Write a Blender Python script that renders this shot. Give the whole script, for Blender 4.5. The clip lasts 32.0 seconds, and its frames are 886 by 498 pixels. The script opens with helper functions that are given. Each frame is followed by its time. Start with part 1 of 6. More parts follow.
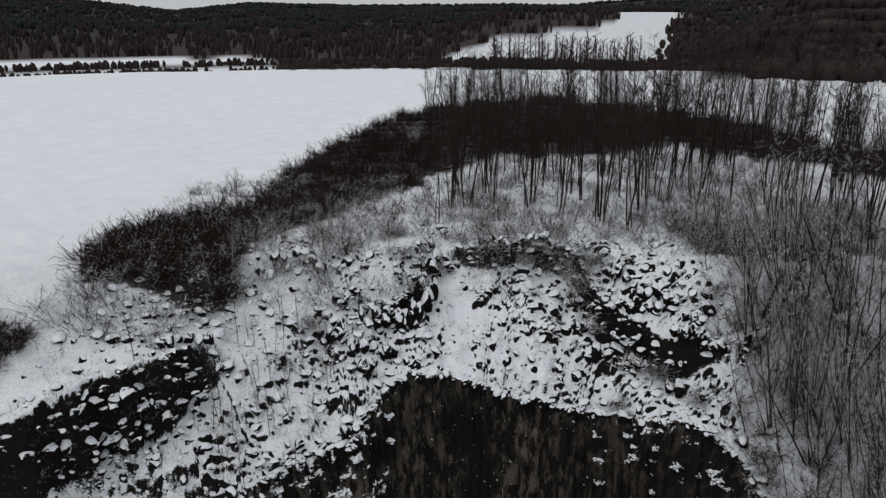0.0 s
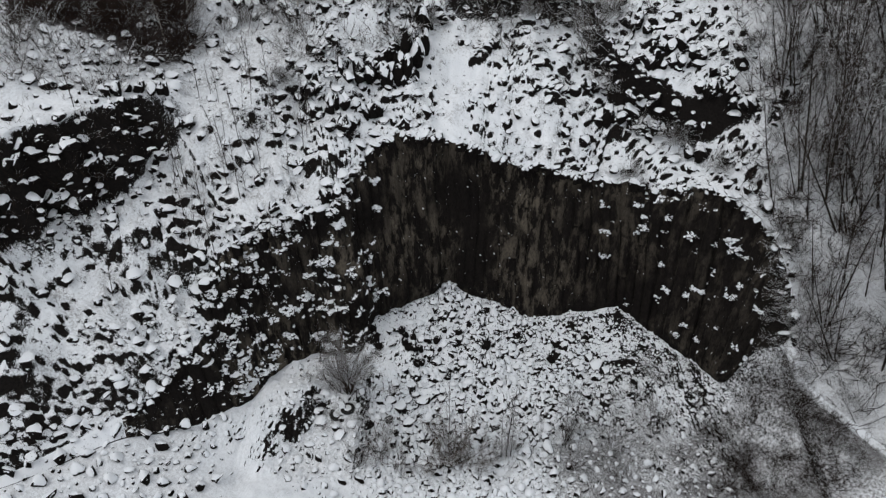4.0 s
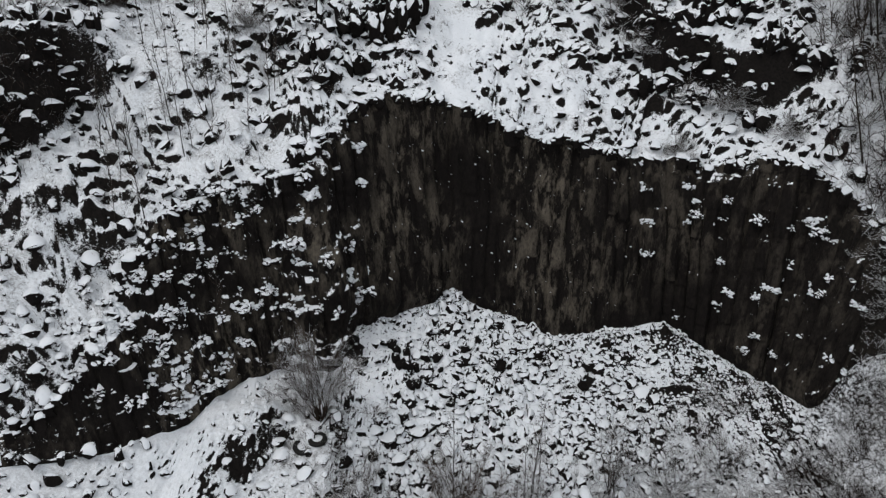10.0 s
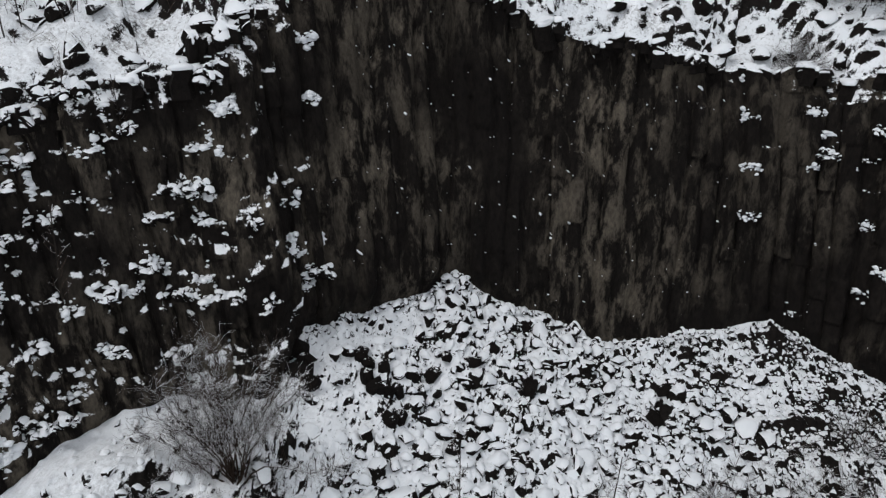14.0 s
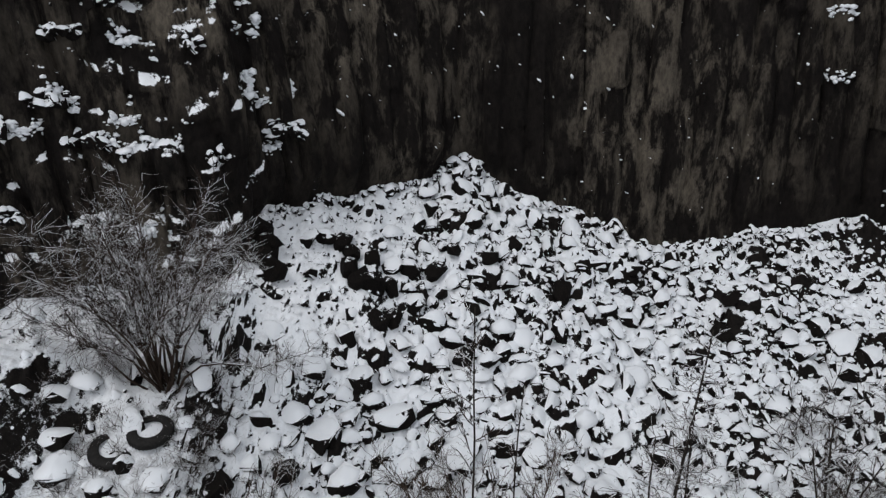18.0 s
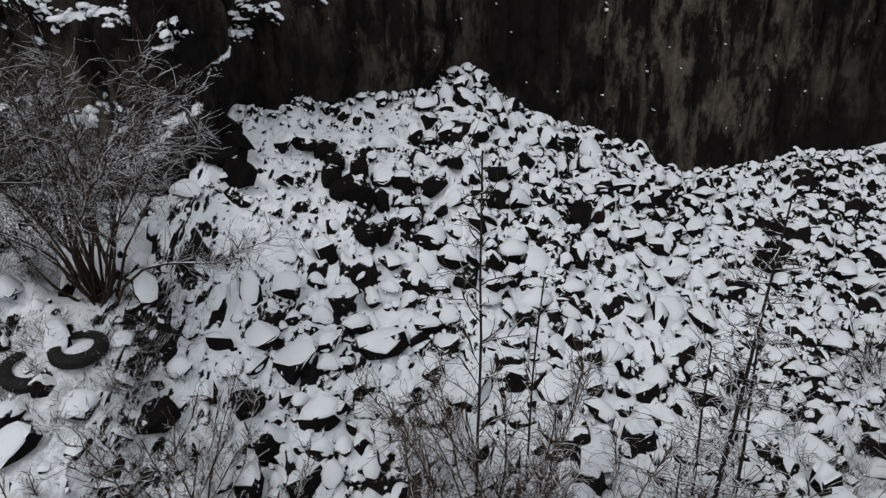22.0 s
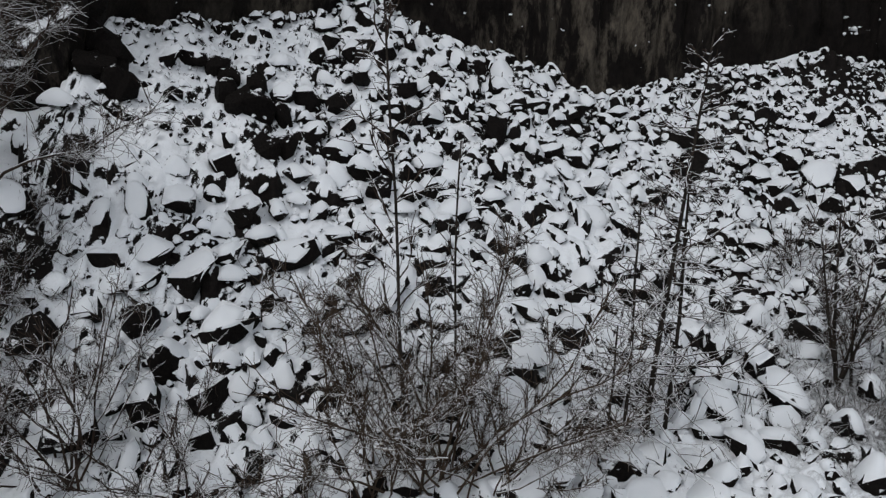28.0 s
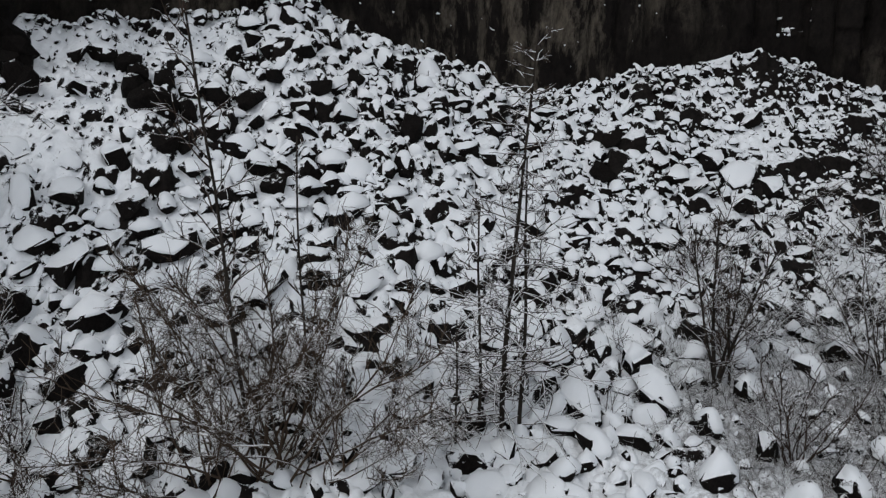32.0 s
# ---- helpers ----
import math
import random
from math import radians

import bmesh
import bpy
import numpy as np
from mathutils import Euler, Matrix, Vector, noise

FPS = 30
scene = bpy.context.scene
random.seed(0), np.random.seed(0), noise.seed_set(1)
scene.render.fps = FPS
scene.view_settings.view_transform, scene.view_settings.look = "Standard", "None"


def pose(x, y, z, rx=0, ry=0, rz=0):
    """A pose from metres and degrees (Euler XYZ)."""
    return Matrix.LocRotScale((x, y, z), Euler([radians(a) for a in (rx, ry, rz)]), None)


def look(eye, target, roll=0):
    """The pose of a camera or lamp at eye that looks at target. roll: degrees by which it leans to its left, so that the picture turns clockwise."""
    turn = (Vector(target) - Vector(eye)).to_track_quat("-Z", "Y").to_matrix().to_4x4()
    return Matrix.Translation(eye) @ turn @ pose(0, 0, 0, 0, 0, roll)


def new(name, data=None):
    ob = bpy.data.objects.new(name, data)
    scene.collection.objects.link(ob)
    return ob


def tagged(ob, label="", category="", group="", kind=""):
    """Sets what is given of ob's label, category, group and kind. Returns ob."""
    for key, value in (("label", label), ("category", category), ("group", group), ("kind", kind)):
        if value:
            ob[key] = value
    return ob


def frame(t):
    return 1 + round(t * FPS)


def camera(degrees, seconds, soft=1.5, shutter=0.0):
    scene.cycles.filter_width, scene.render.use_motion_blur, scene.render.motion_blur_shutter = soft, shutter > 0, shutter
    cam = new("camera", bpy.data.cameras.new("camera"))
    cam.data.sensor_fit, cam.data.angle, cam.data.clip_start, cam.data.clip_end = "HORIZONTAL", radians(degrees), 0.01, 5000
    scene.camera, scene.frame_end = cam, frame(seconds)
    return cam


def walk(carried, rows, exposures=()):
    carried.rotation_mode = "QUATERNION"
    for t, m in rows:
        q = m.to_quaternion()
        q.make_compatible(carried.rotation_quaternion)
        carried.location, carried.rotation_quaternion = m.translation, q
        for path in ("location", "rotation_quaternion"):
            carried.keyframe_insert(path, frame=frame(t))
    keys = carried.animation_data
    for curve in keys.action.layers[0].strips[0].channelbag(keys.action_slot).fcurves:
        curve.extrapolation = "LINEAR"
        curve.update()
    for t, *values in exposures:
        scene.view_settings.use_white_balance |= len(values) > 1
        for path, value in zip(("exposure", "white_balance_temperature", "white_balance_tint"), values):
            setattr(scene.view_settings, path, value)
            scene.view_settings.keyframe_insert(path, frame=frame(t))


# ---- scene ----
cam = camera(62.6, 32.0, 1.3)
METRES, EYE, TILT, LEAN, TURN = 60.0, 45.0, -18.0, 0.0, 0.0
ROWS = [
    (0.0, 0.0, 0.0, 0.0, 0.0, 0.0, -0.0),
    (0.5, 0.002, 0.0355, -0.0036, 0.07, 0.07, 0.01),
    (1.0, 0.0035, 0.0655, -0.0043, 0.13, 0.12, 0.0),
    (1.5, 0.0072, 0.0842, -0.0159, 0.26, -2.57, 0.06),
    (2.0, 0.0104, 0.0945, -0.0258, 0.28, -10.33, 0.21),
    (2.5, 0.0042, 0.1009, -0.0437, -0.21, -13.61, 0.09),
    (3.0, 0.0075, 0.1017, -0.0597, -0.07, -13.73, 0.06),
    (3.5, 0.0076, 0.102, -0.0759, -0.1, -13.8, 0.04),
    (5.5, 0.0037, 0.1111, -0.1436, -0.31, -8.71, -0.08),
    (6.0, 0.0049, 0.114, -0.1592, -0.19, -6.05, -0.06),
    (6.5, 0.0052, 0.1177, -0.1747, -0.17, -5.94, -0.05),
    (7.0, 0.0058, 0.1269, -0.1908, -0.13, -5.83, -0.03),
    (7.5, 0.0066, 0.1454, -0.2047, -0.11, -5.71, -0.01),
    (8.0, 0.0064, 0.1722, -0.2135, -0.12, -5.65, 0.0),
    (8.5, 0.0062, 0.2033, -0.2191, -0.11, -5.57, -0.0),
    (9.0, 0.0064, 0.2279, -0.2223, -0.05, -5.51, 0.01),
    (9.5, 0.0069, 0.2447, -0.2318, -0.03, -5.45, 0.01),
    (10.0, 0.0072, 0.2629, -0.2441, -0.03, -5.37, 0.04),
    (10.5, 0.0065, 0.2882, -0.2554, -0.08, -5.24, 0.04),
    (11.0, 0.0067, 0.3221, -0.2637, -0.08, -5.13, 0.05),
    (11.5, 0.0062, 0.363, -0.2681, -0.14, -5.04, 0.04),
    (12.0, 0.0066, 0.4017, -0.267, -0.13, -5.01, 0.02),
    (12.5, 0.0074, 0.4334, -0.2694, -0.13, -4.93, 0.03),
    (13.0, 0.0088, 0.4565, -0.2781, -0.09, -4.88, 0.04),
    (13.5, 0.0083, 0.4808, -0.2893, -0.11, -4.71, 0.07),
    (15.5, 0.0086, 0.5586, -0.3317, 0.29, -4.44, 0.26),
    (16.0, 0.0083, 0.5632, -0.3448, 0.41, -4.5, 0.27),
    (16.5, 0.0081, 0.5681, -0.3564, 0.46, -4.4, 0.29),
    (17.0, 0.0086, 0.5811, -0.3632, 0.36, -4.36, 0.29),
    (17.5, 0.0085, 0.5952, -0.3671, 0.39, -4.36, 0.29),
    (18.0, 0.0087, 0.6039, -0.377, 0.45, -4.21, 0.35),
    (18.5, 0.0082, 0.6103, -0.3884, 0.47, -4.19, 0.34),
    (19.0, 0.0082, 0.6142, -0.3987, 0.53, -4.23, 0.31),
    (19.5, 0.009, 0.6219, -0.4086, 0.51, -4.16, 0.33),
    (20.0, 0.0095, 0.6377, -0.4126, 0.5, -4.21, 0.31),
    (20.5, 0.0092, 0.6466, -0.4137, 0.49, -4.24, 0.28),
    (21.0, 0.0087, 0.6485, -0.4131, 0.49, -4.26, 0.25),
    (21.5, 0.0088, 0.6494, -0.4119, 0.55, -4.3, 0.22),
    (22.0, 0.0092, 0.6515, -0.4172, 0.62, -4.12, 0.26),
    (22.5, 0.0093, 0.655, -0.427, 0.63, -4.09, 0.25),
    (23.0, 0.0095, 0.6582, -0.4368, 0.68, -4.1, 0.22),
    (23.5, 0.0099, 0.6614, -0.4468, 0.72, -4.15, 0.18),
    (24.0, 0.0102, 0.6644, -0.4566, 0.75, -4.19, 0.18),
    (24.5, 0.0102, 0.6659, -0.4581, 0.78, -4.27, 0.14),
    (25.0, 0.0092, 0.6653, -0.4518, 0.77, -4.29, 0.07),
    (25.5, 0.0088, 0.665, -0.4504, 0.86, -4.14, 0.09),
    (26.0, 0.0111, 0.6646, -0.45, -0.17, -4.27, 0.61),
    (26.5, 0.0119, 0.6648, -0.4504, -8.29, -4.36, 4.33),
    (28.5, 0.0073, 0.6666, -0.4509, -5.12, -4.0, 2.85),
    (29.0, 0.0004, 0.6669, -0.4506, -4.64, -4.03, 2.63),
    (29.5, 0.003, 0.6669, -0.4512, -4.42, -4.05, 2.59),
    (30.0, 0.0182, 0.6659, -0.4524, -4.34, -4.02, 2.58),
    (30.5, 0.0341, 0.6641, -0.4528, -4.4, -3.93, 2.62),
    (31.0, 0.0379, 0.6635, -0.4537, -4.53, -3.93, 2.61),
    (31.5, 0.041, 0.6615, -0.454, -4.44, -3.91, 2.6),
    (32.0, 0.0527, 0.6591, -0.4546, -4.42, -3.95, 2.57),
]
walk(cam, [(t, pose(0, 0, EYE, TILT, LEAN, TURN) @ pose(METRES * x, METRES * y, METRES * z, 90 + pitch, roll, yaw)) for t, x, y, z, yaw, pitch, roll in ROWS],
     exposures=[(0.0, -0.28, 6400, 10), (2.0, -0.30, 6400, 10), (3.0, -0.02, 6400, 10), (6.0, 0.03, 6400, 10), (8.0, 0.03, 6400, 10), (12.0, 0.15, 6380, 10), (17.0, 0.17, 6350, 11), (21.0, 0.0, 6350, 11), (32.0, -0.03, 6300, 10)])
# ---------------------------------------------------------------- light
SUN_AZ, SUN_EL = radians(-125), radians(58)     # high, from behind and to the left, behind thin cloud
world = bpy.data.worlds.new("overcast_world")
scene.world = world
world.use_nodes = True
wn = world.node_tree
wn.nodes.clear()
sky = wn.nodes.new("ShaderNodeTexSky")
sky.sky_type, sky.sun_disc = "NISHITA", False
sky.sun_elevation, sky.sun_rotation = SUN_EL, SUN_AZ
sky.air_density, sky.dust_density, sky.ozone_density = 1.0, 2.0, 1.0
hsv = wn.nodes.new("ShaderNodeHueSaturation")
hsv.inputs["Saturation"].default_value = 0.35
bg = wn.nodes.new("ShaderNodeBackground")
bg.inputs["Strength"].default_value = 0.085
wo = wn.nodes.new("ShaderNodeOutputWorld")
wn.links.new(sky.outputs[0], hsv.inputs["Color"])
cloud = wn.nodes.new("ShaderNodeMix")            # a thin even cloud layer under the blue
cloud.data_type = "RGBA"
cloud.inputs[0].default_value = 0.7
cloud.inputs[7].default_value = (9.1, 9.3, 9.6, 1)
wn.links.new(hsv.outputs[0], cloud.inputs[6])
wn.links.new(cloud.outputs[2], bg.inputs["Color"])
wn.links.new(bg.outputs[0], wo.inputs["Surface"])
sun_data = bpy.data.lights.new("sun", "SUN")
sun_data.energy, sun_data.angle, sun_data.color = 0.8, radians(25), (1.0, 0.97, 0.93)
sun = new("sun", sun_data)
sun_dir = Vector((math.sin(SUN_AZ) * math.cos(SUN_EL), math.cos(SUN_AZ) * math.cos(SUN_EL), math.sin(SUN_EL)))
sun.matrix_world = look(sun_dir * 200, (0, 0, 0))

rng = np.random.default_rng(7)


# ---------------------------------------------------------------- materials
class Mat:
    """A small node builder round one Principled surface."""

    def __init__(self, name, rough=0.8, spec=0.3):
        self.m = bpy.data.materials.new(name)
        self.m.use_nodes = True
        self.t = self.m.node_tree
        self.b = self.t.nodes["Principled BSDF"]
        self.b.inputs["Roughness"].default_value = rough
        self.b.inputs["Specular IOR Level"].default_value = spec
        self.pos = self.t.nodes.new("ShaderNodeTexCoord").outputs["Object"]
        self.geo = self.t.nodes.new("ShaderNodeNewGeometry")

    def link(self, a, b):
        self.t.links.new(a, b)
        return self

    def scaled(self, sx, sy, sz):
        n = self.t.nodes.new("ShaderNodeMapping")
        n.inputs["Scale"].default_value = (sx, sy, sz)
        self.link(self.pos, n.inputs["Vector"])
        return n.outputs[0]

    def noise(self, scale, detail=3.0, rough=0.6, vec=None, dist=0.0):
        n = self.t.nodes.new("ShaderNodeTexNoise")
        n.inputs["Scale"].default_value = scale
        n.inputs["Detail"].default_value = detail
        n.inputs["Roughness"].default_value = rough
        n.inputs["Distortion"].default_value = dist
        self.link(vec or self.pos, n.inputs["Vector"])
        return n.outputs["Fac"]

    def ramp(self, fac, stops):
        n = self.t.nodes.new("ShaderNodeValToRGB")
        e = n.color_ramp.elements
        while len(e) < len(stops):
            e.new(0.5)
        for el, (p, c) in zip(e, stops):
            el.position = p
            el.color = (*c, 1) if isinstance(c, tuple) else (c, c, c, 1)
        self.link(fac, n.inputs[0])
        return n.outputs[0]

    def math(self, op, a, b=0.0, c=0.0, clamp=False):
        n = self.t.nodes.new("ShaderNodeMath")
        n.operation, n.use_clamp = op, clamp
        for i, v in enumerate((a, b, c)):
            if hasattr(v, "links"):
                self.link(v, n.inputs[i])
            else:
                n.inputs[i].default_value = v
        return n.outputs[0]

    def mix(self, fac, a, b):
        n = self.t.nodes.new("ShaderNodeMix")
        n.data_type = "RGBA"
        for v, k in ((fac, 0), (a, 6), (b, 7)):
            if hasattr(v, "links"):
                self.link(v, n.inputs[k])
            else:
                n.inputs[k].default_value = (*v, 1) if isinstance(v, tuple) else v
        return n.outputs[2]

    def up(self):
        n = self.t.nodes.new("ShaderNodeSeparateXYZ")
        self.link(self.geo.outputs["Normal"], n.inputs[0])
        return n.outputs[2]

    def along(self, axis):
        """A place along one axis of the object, from eight metres on, in twentieths."""
        n = self.t.nodes.new("ShaderNodeSeparateXYZ")
        self.link(self.pos, n.inputs[0])
        return self.math("MULTIPLY", self.math("SUBTRACT", n.outputs[axis], 8.0), 0.05)

    def attr(self, name):
        n = self.t.nodes.new("ShaderNodeAttribute")
        n.attribute_name = name
        return n.outputs["Fac"]

    def bump(self, height, strength=0.4, dist=0.05):
        n = self.t.nodes.new("ShaderNodeBump")
        n.inputs["Strength"].default_value = strength
        n.inputs["Distance"].default_value = dist
        self.link(height, n.inputs["Height"])
        self.link(n.outputs[0], self.b.inputs["Normal"])

    def colour(self, c):
        if hasattr(c, "links"):
            self.link(c, self.b.inputs["Base Color"])
        else:
            self.b.inputs["Base Color"].default_value = (*c, 1)
        return self.m


SNOW_LIGHT, SNOW_DULL = (0.86, 0.88, 0.90), (0.76, 0.79, 0.82)


def snow_colour(k):
    return k.ramp(k.noise(0.35, 5, 0.6), [(0.3, SNOW_DULL), (0.7, SNOW_LIGHT)])


def rock_colour(k):
    """Dark brown basalt, streaked downwards, with pale grey-brown patches where slabs have come off."""
    streak = k.noise(0.9, 8, 0.72, k.scaled(1.5, 1.5, 0.5), 0.2)
    fine = k.noise(7.0, 4, 0.7, k.scaled(1, 1, 0.5))
    base = k.ramp(fine, [(0.3, (0.004, 0.0036, 0.0033)), (0.75, (0.015, 0.0122, 0.0106))])
    pale = k.ramp(streak, [(0.475, 0.0), (0.575, 1.0)])
    big = k.ramp(k.noise(0.16, 2, 0.5), [(0.36, 0.0), (0.56, 0.9)])
    big = k.math("MULTIPLY", big, k.ramp(k.along(0), [(0.0, 1.0), (0.2, 0.5)]))
    tan = k.ramp(fine, [(0.25, (0.046, 0.039, 0.031)), (0.8, (0.155, 0.133, 0.104))])
    return k.mix(k.math("MULTIPLY", pale, big), base, tan), fine


def make_snow():
    k = Mat("snow", 0.75, 0.2)
    k.bump(k.math("ADD", k.noise(5, 5, 0.65), k.noise(28, 3, 0.6)), 0.35, 0.05)
    return k.colour(snow_colour(k))


def make_rock(name, snow_from, size=3.5, spread_by=0.9, pale=True):
    k = Mat(name, 0.9, 0.08)
    if pale:
        c, fine = rock_colour(k)
    else:
        fine = k.noise(7.0, 5, 0.75)
        c = k.ramp(fine, [(0.3, (0.003, 0.0027, 0.0026)), (0.72, (0.014, 0.0115, 0.0100))])
    k.bump(k.math("ADD", fine, k.noise(22, 3, 0.6)), 0.6, 0.05)
    lie = k.math("ADD", k.up(), k.math("MULTIPLY", k.math("SUBTRACT", k.noise(size, 5, 0.72), 0.5), spread_by))
    white = k.ramp(lie, [(snow_from, 0.0), (snow_from + 0.08, 1.0)])
    return k.colour(k.mix(white, c, SNOW_LIGHT))


def make_ground():
    """Snow lying on whatever is flat enough to hold it, rock where it is steep, leaf litter under the far woods; shade
    between blocks and under the slope's trees is coloured in.
    """
    k = Mat("snowy_ground", 0.85, 0.1)
    fine = k.noise(7.0, 4, 0.7)
    c = k.ramp(fine, [(0.3, (0.0035, 0.0031, 0.0029)), (0.75, (0.017, 0.0138, 0.0120))])
    lie = k.math("ADD", k.up(), k.math("MULTIPLY", k.math("SUBTRACT", k.noise(6.5, 6, 0.85), 0.5), 1.15))
    lie = k.math("SUBTRACT", lie, k.math("MULTIPLY", k.attr("gap_rock_shade"), 0.68))
    white = k.ramp(lie, [(0.40, 0.0), (0.45, 1.0)])
    litter = k.ramp(k.noise(0.03, 6, 0.8), [(0.3, (0.022, 0.0165, 0.015)), (0.7, (0.050, 0.037, 0.033))])
    weeds = k.math("MULTIPLY", k.attr("weeds"), k.ramp(k.noise(6.0, 7, 0.9), [(0.45, 0.0), (0.57, 0.9)]))
    s = k.mix(weeds, snow_colour(k), (0.075, 0.064, 0.055))
    grit = k.math("MULTIPLY", k.attr("grit"), k.ramp(k.math("ADD", k.noise(7.5, 7, 0.85), k.math("MULTIPLY", k.math("SUBTRACT", k.noise(0.6, 3, 0.6), 0.5), 0.45)), [(0.55, 0.0), (0.60, 0.9)]))
    s = k.mix(grit, s, k.ramp(fine, [(0.3, (0.03, 0.025, 0.021)), (0.8, (0.16, 0.13, 0.10))]))
    s = k.mix(k.attr("wood"), s, litter)
    k.bump(k.math("ADD", k.noise(3.2, 5, 0.7), k.math("MULTIPLY", fine, 0.5)), 0.4, 0.08)
    return k.colour(k.mix(white, c, s))


def make_bark(name, dark, light, snow_from, amount=1.0):
    """Bark with snow caught on the upper side of stems and twigs."""
    k = Mat(name, 0.92, 0.08)
    c = k.ramp(k.noise(6, 4, 0.7, k.scaled(1, 1, 0.3)), [(0.3, dark), (0.75, light)])
    if snow_from is None:
        return k.colour(c)
    lie = k.math("ADD", k.up(), k.math("MULTIPLY", k.math("SUBTRACT", k.noise(2.5, 3, 0.6), 0.5), 0.9))
    white = k.ramp(lie, [(snow_from, 0.0), (snow_from + 0.1, amount)])
    return k.colour(k.mix(white, c, SNOW_LIGHT))


SNOW, ROCK, BARE_ROCK, GROUND = make_snow(), make_rock("basalt", 0.60, pale=False), make_rock("bare_basalt", 0.98, 2.5, 0.8, False), make_ground()
FACE_ROCK = make_rock("quarry_basalt", 0.72, 3.0, 1.4)
WING_ROCK = make_rock("broken_basalt", 0.55, 3.5, 1.3)
LOADED = make_rock("snow_laden_basalt", 0.42, 4.5, 1.0, False)
BARK = make_bark("bark", (0.012, 0.010, 0.0085), (0.045, 0.037, 0.031), 0.72)
TWIG = make_bark("snowy_twigs", (0.030, 0.024, 0.020), (0.08, 0.066, 0.056), 0.45)
STEM = make_bark("brown_twigs", (0.024, 0.017, 0.013), (0.065, 0.046, 0.036), 0.60)
TAN = make_bark("tan_twigs", (0.034, 0.024, 0.017), (0.090, 0.064, 0.046), 0.74)
SCRUB = make_bark("dark_scrub", (0.018, 0.012, 0.010), (0.046, 0.031, 0.025), None)
BRUSH = make_bark("brown_brush", (0.020, 0.0145, 0.012), (0.050, 0.036, 0.030), None)
FIR = make_bark("far_wood_green", (0.014, 0.018, 0.018), (0.034, 0.040, 0.038), None)
FAR = make_bark("far_wood_brown", (0.024, 0.018, 0.017), (0.056, 0.041, 0.038), None)


# ---------------------------------------------------------------- mesh helpers
def mesh(name, verts, faces, material, smooth=False):
    me = bpy.data.meshes.new(name)
    me.from_pydata([tuple(v) for v in verts], [], [tuple(f) for f in faces])
    me.materials.append(material)
    if smooth:
        me.polygons.foreach_set("use_smooth", np.ones(len(me.polygons), bool))
    me.update()
    return me


def fast_mesh(name, verts, tris, material, smooth=False):
    """A mesh of triangles or quads from arrays."""
    verts, tris = np.asarray(verts, np.float32), np.asarray(tris, np.int32)
    me = bpy.data.meshes.new(name)
    n, k = tris.shape
    me.vertices.add(len(verts))
    me.vertices.foreach_set("co", verts.ravel())
    me.loops.add(n * k)
    me.loops.foreach_set("vertex_index", tris.ravel())
    me.polygons.add(n)
    me.polygons.foreach_set("loop_start", np.arange(0, n * k, k, dtype=np.int32))
    me.polygons.foreach_set("use_smooth", np.full(n, smooth))
    me.materials.append(material)
    me.update(calc_edges=True)
    me.validate()
    return me


def part(name, me, parent, label=""):
    ob = new(name, me)
    ob.parent = parent
    return tagged(ob, label)


def fbm(x, y, scale, octaves=4, seed=0.0):
    """Fractal noise of arrays, about -1 to 1."""
    out, amp = np.zeros(np.shape(x)), 1.0
    fx, fy = np.asarray(x) * scale + seed * 17.3, np.asarray(y) * scale - seed * 9.1
    for o in range(octaves):
        ix, iy = np.floor(fx), np.floor(fy)
        u, v = fx - ix, fy - iy
        u, v = u * u * (3 - 2 * u), v * v * (3 - 2 * v)

        def h(a, b):
            q = np.sin(a * 127.1 + b * 311.7 + o * 74.7) * 43758.5453
            return (q - np.floor(q)) * 2 - 1
        out += amp * ((h(ix, iy) * (1 - u) + h(ix + 1, iy) * u) * (1 - v) + (h(ix, iy + 1) * (1 - u) + h(ix + 1, iy + 1) * u) * v)
        amp, fx, fy = amp * 0.5, fx * 2.03, fy * 2.03
    return out


def sstep(a, b, x):
    t = np.clip((x - a) / (b - a), 0, 1)
    return t * t * (3 - 2 * t)


# ---------------------------------------------------------------- the lie of the land
# the quarry face: its foot and its rim, from the left end round the hollow to the right
FOOT = np.array([(-60, 24, 4), (-36, 28, 4.4), (-24, 32, 4.9), (-18.7, 35.2, 5.4), (-15.6, 36.6, 4.7), (-12.2, 39.5, 4.2), (-10.6, 42.6, 4.4),
                 (-8.6, 43.9, 4.6), (-5.2, 44.2, 4.3), (-4.5, 46.6, 5.8), (-2.4, 48.3, 5.5), (-0.3, 50, 5.5), (1.1, 50.8, 6.2), (2.6, 50.7, 4.7), (5.2, 50.4, 4.2),
                 (7, 50.2, 3), (10, 50.0, 3.4), (14.0, 50.4, 4.1), (16.2, 48.4, 3.3), (18.6, 45.6, 2.8), (20.1, 42.4, 3.0), (21.6, 42.4, 6.2), (22.9, 41.6, 7.2),
                 (23.7, 39.4, 5.2), (30, 34, 2.2), (60, 26, 4)], float)
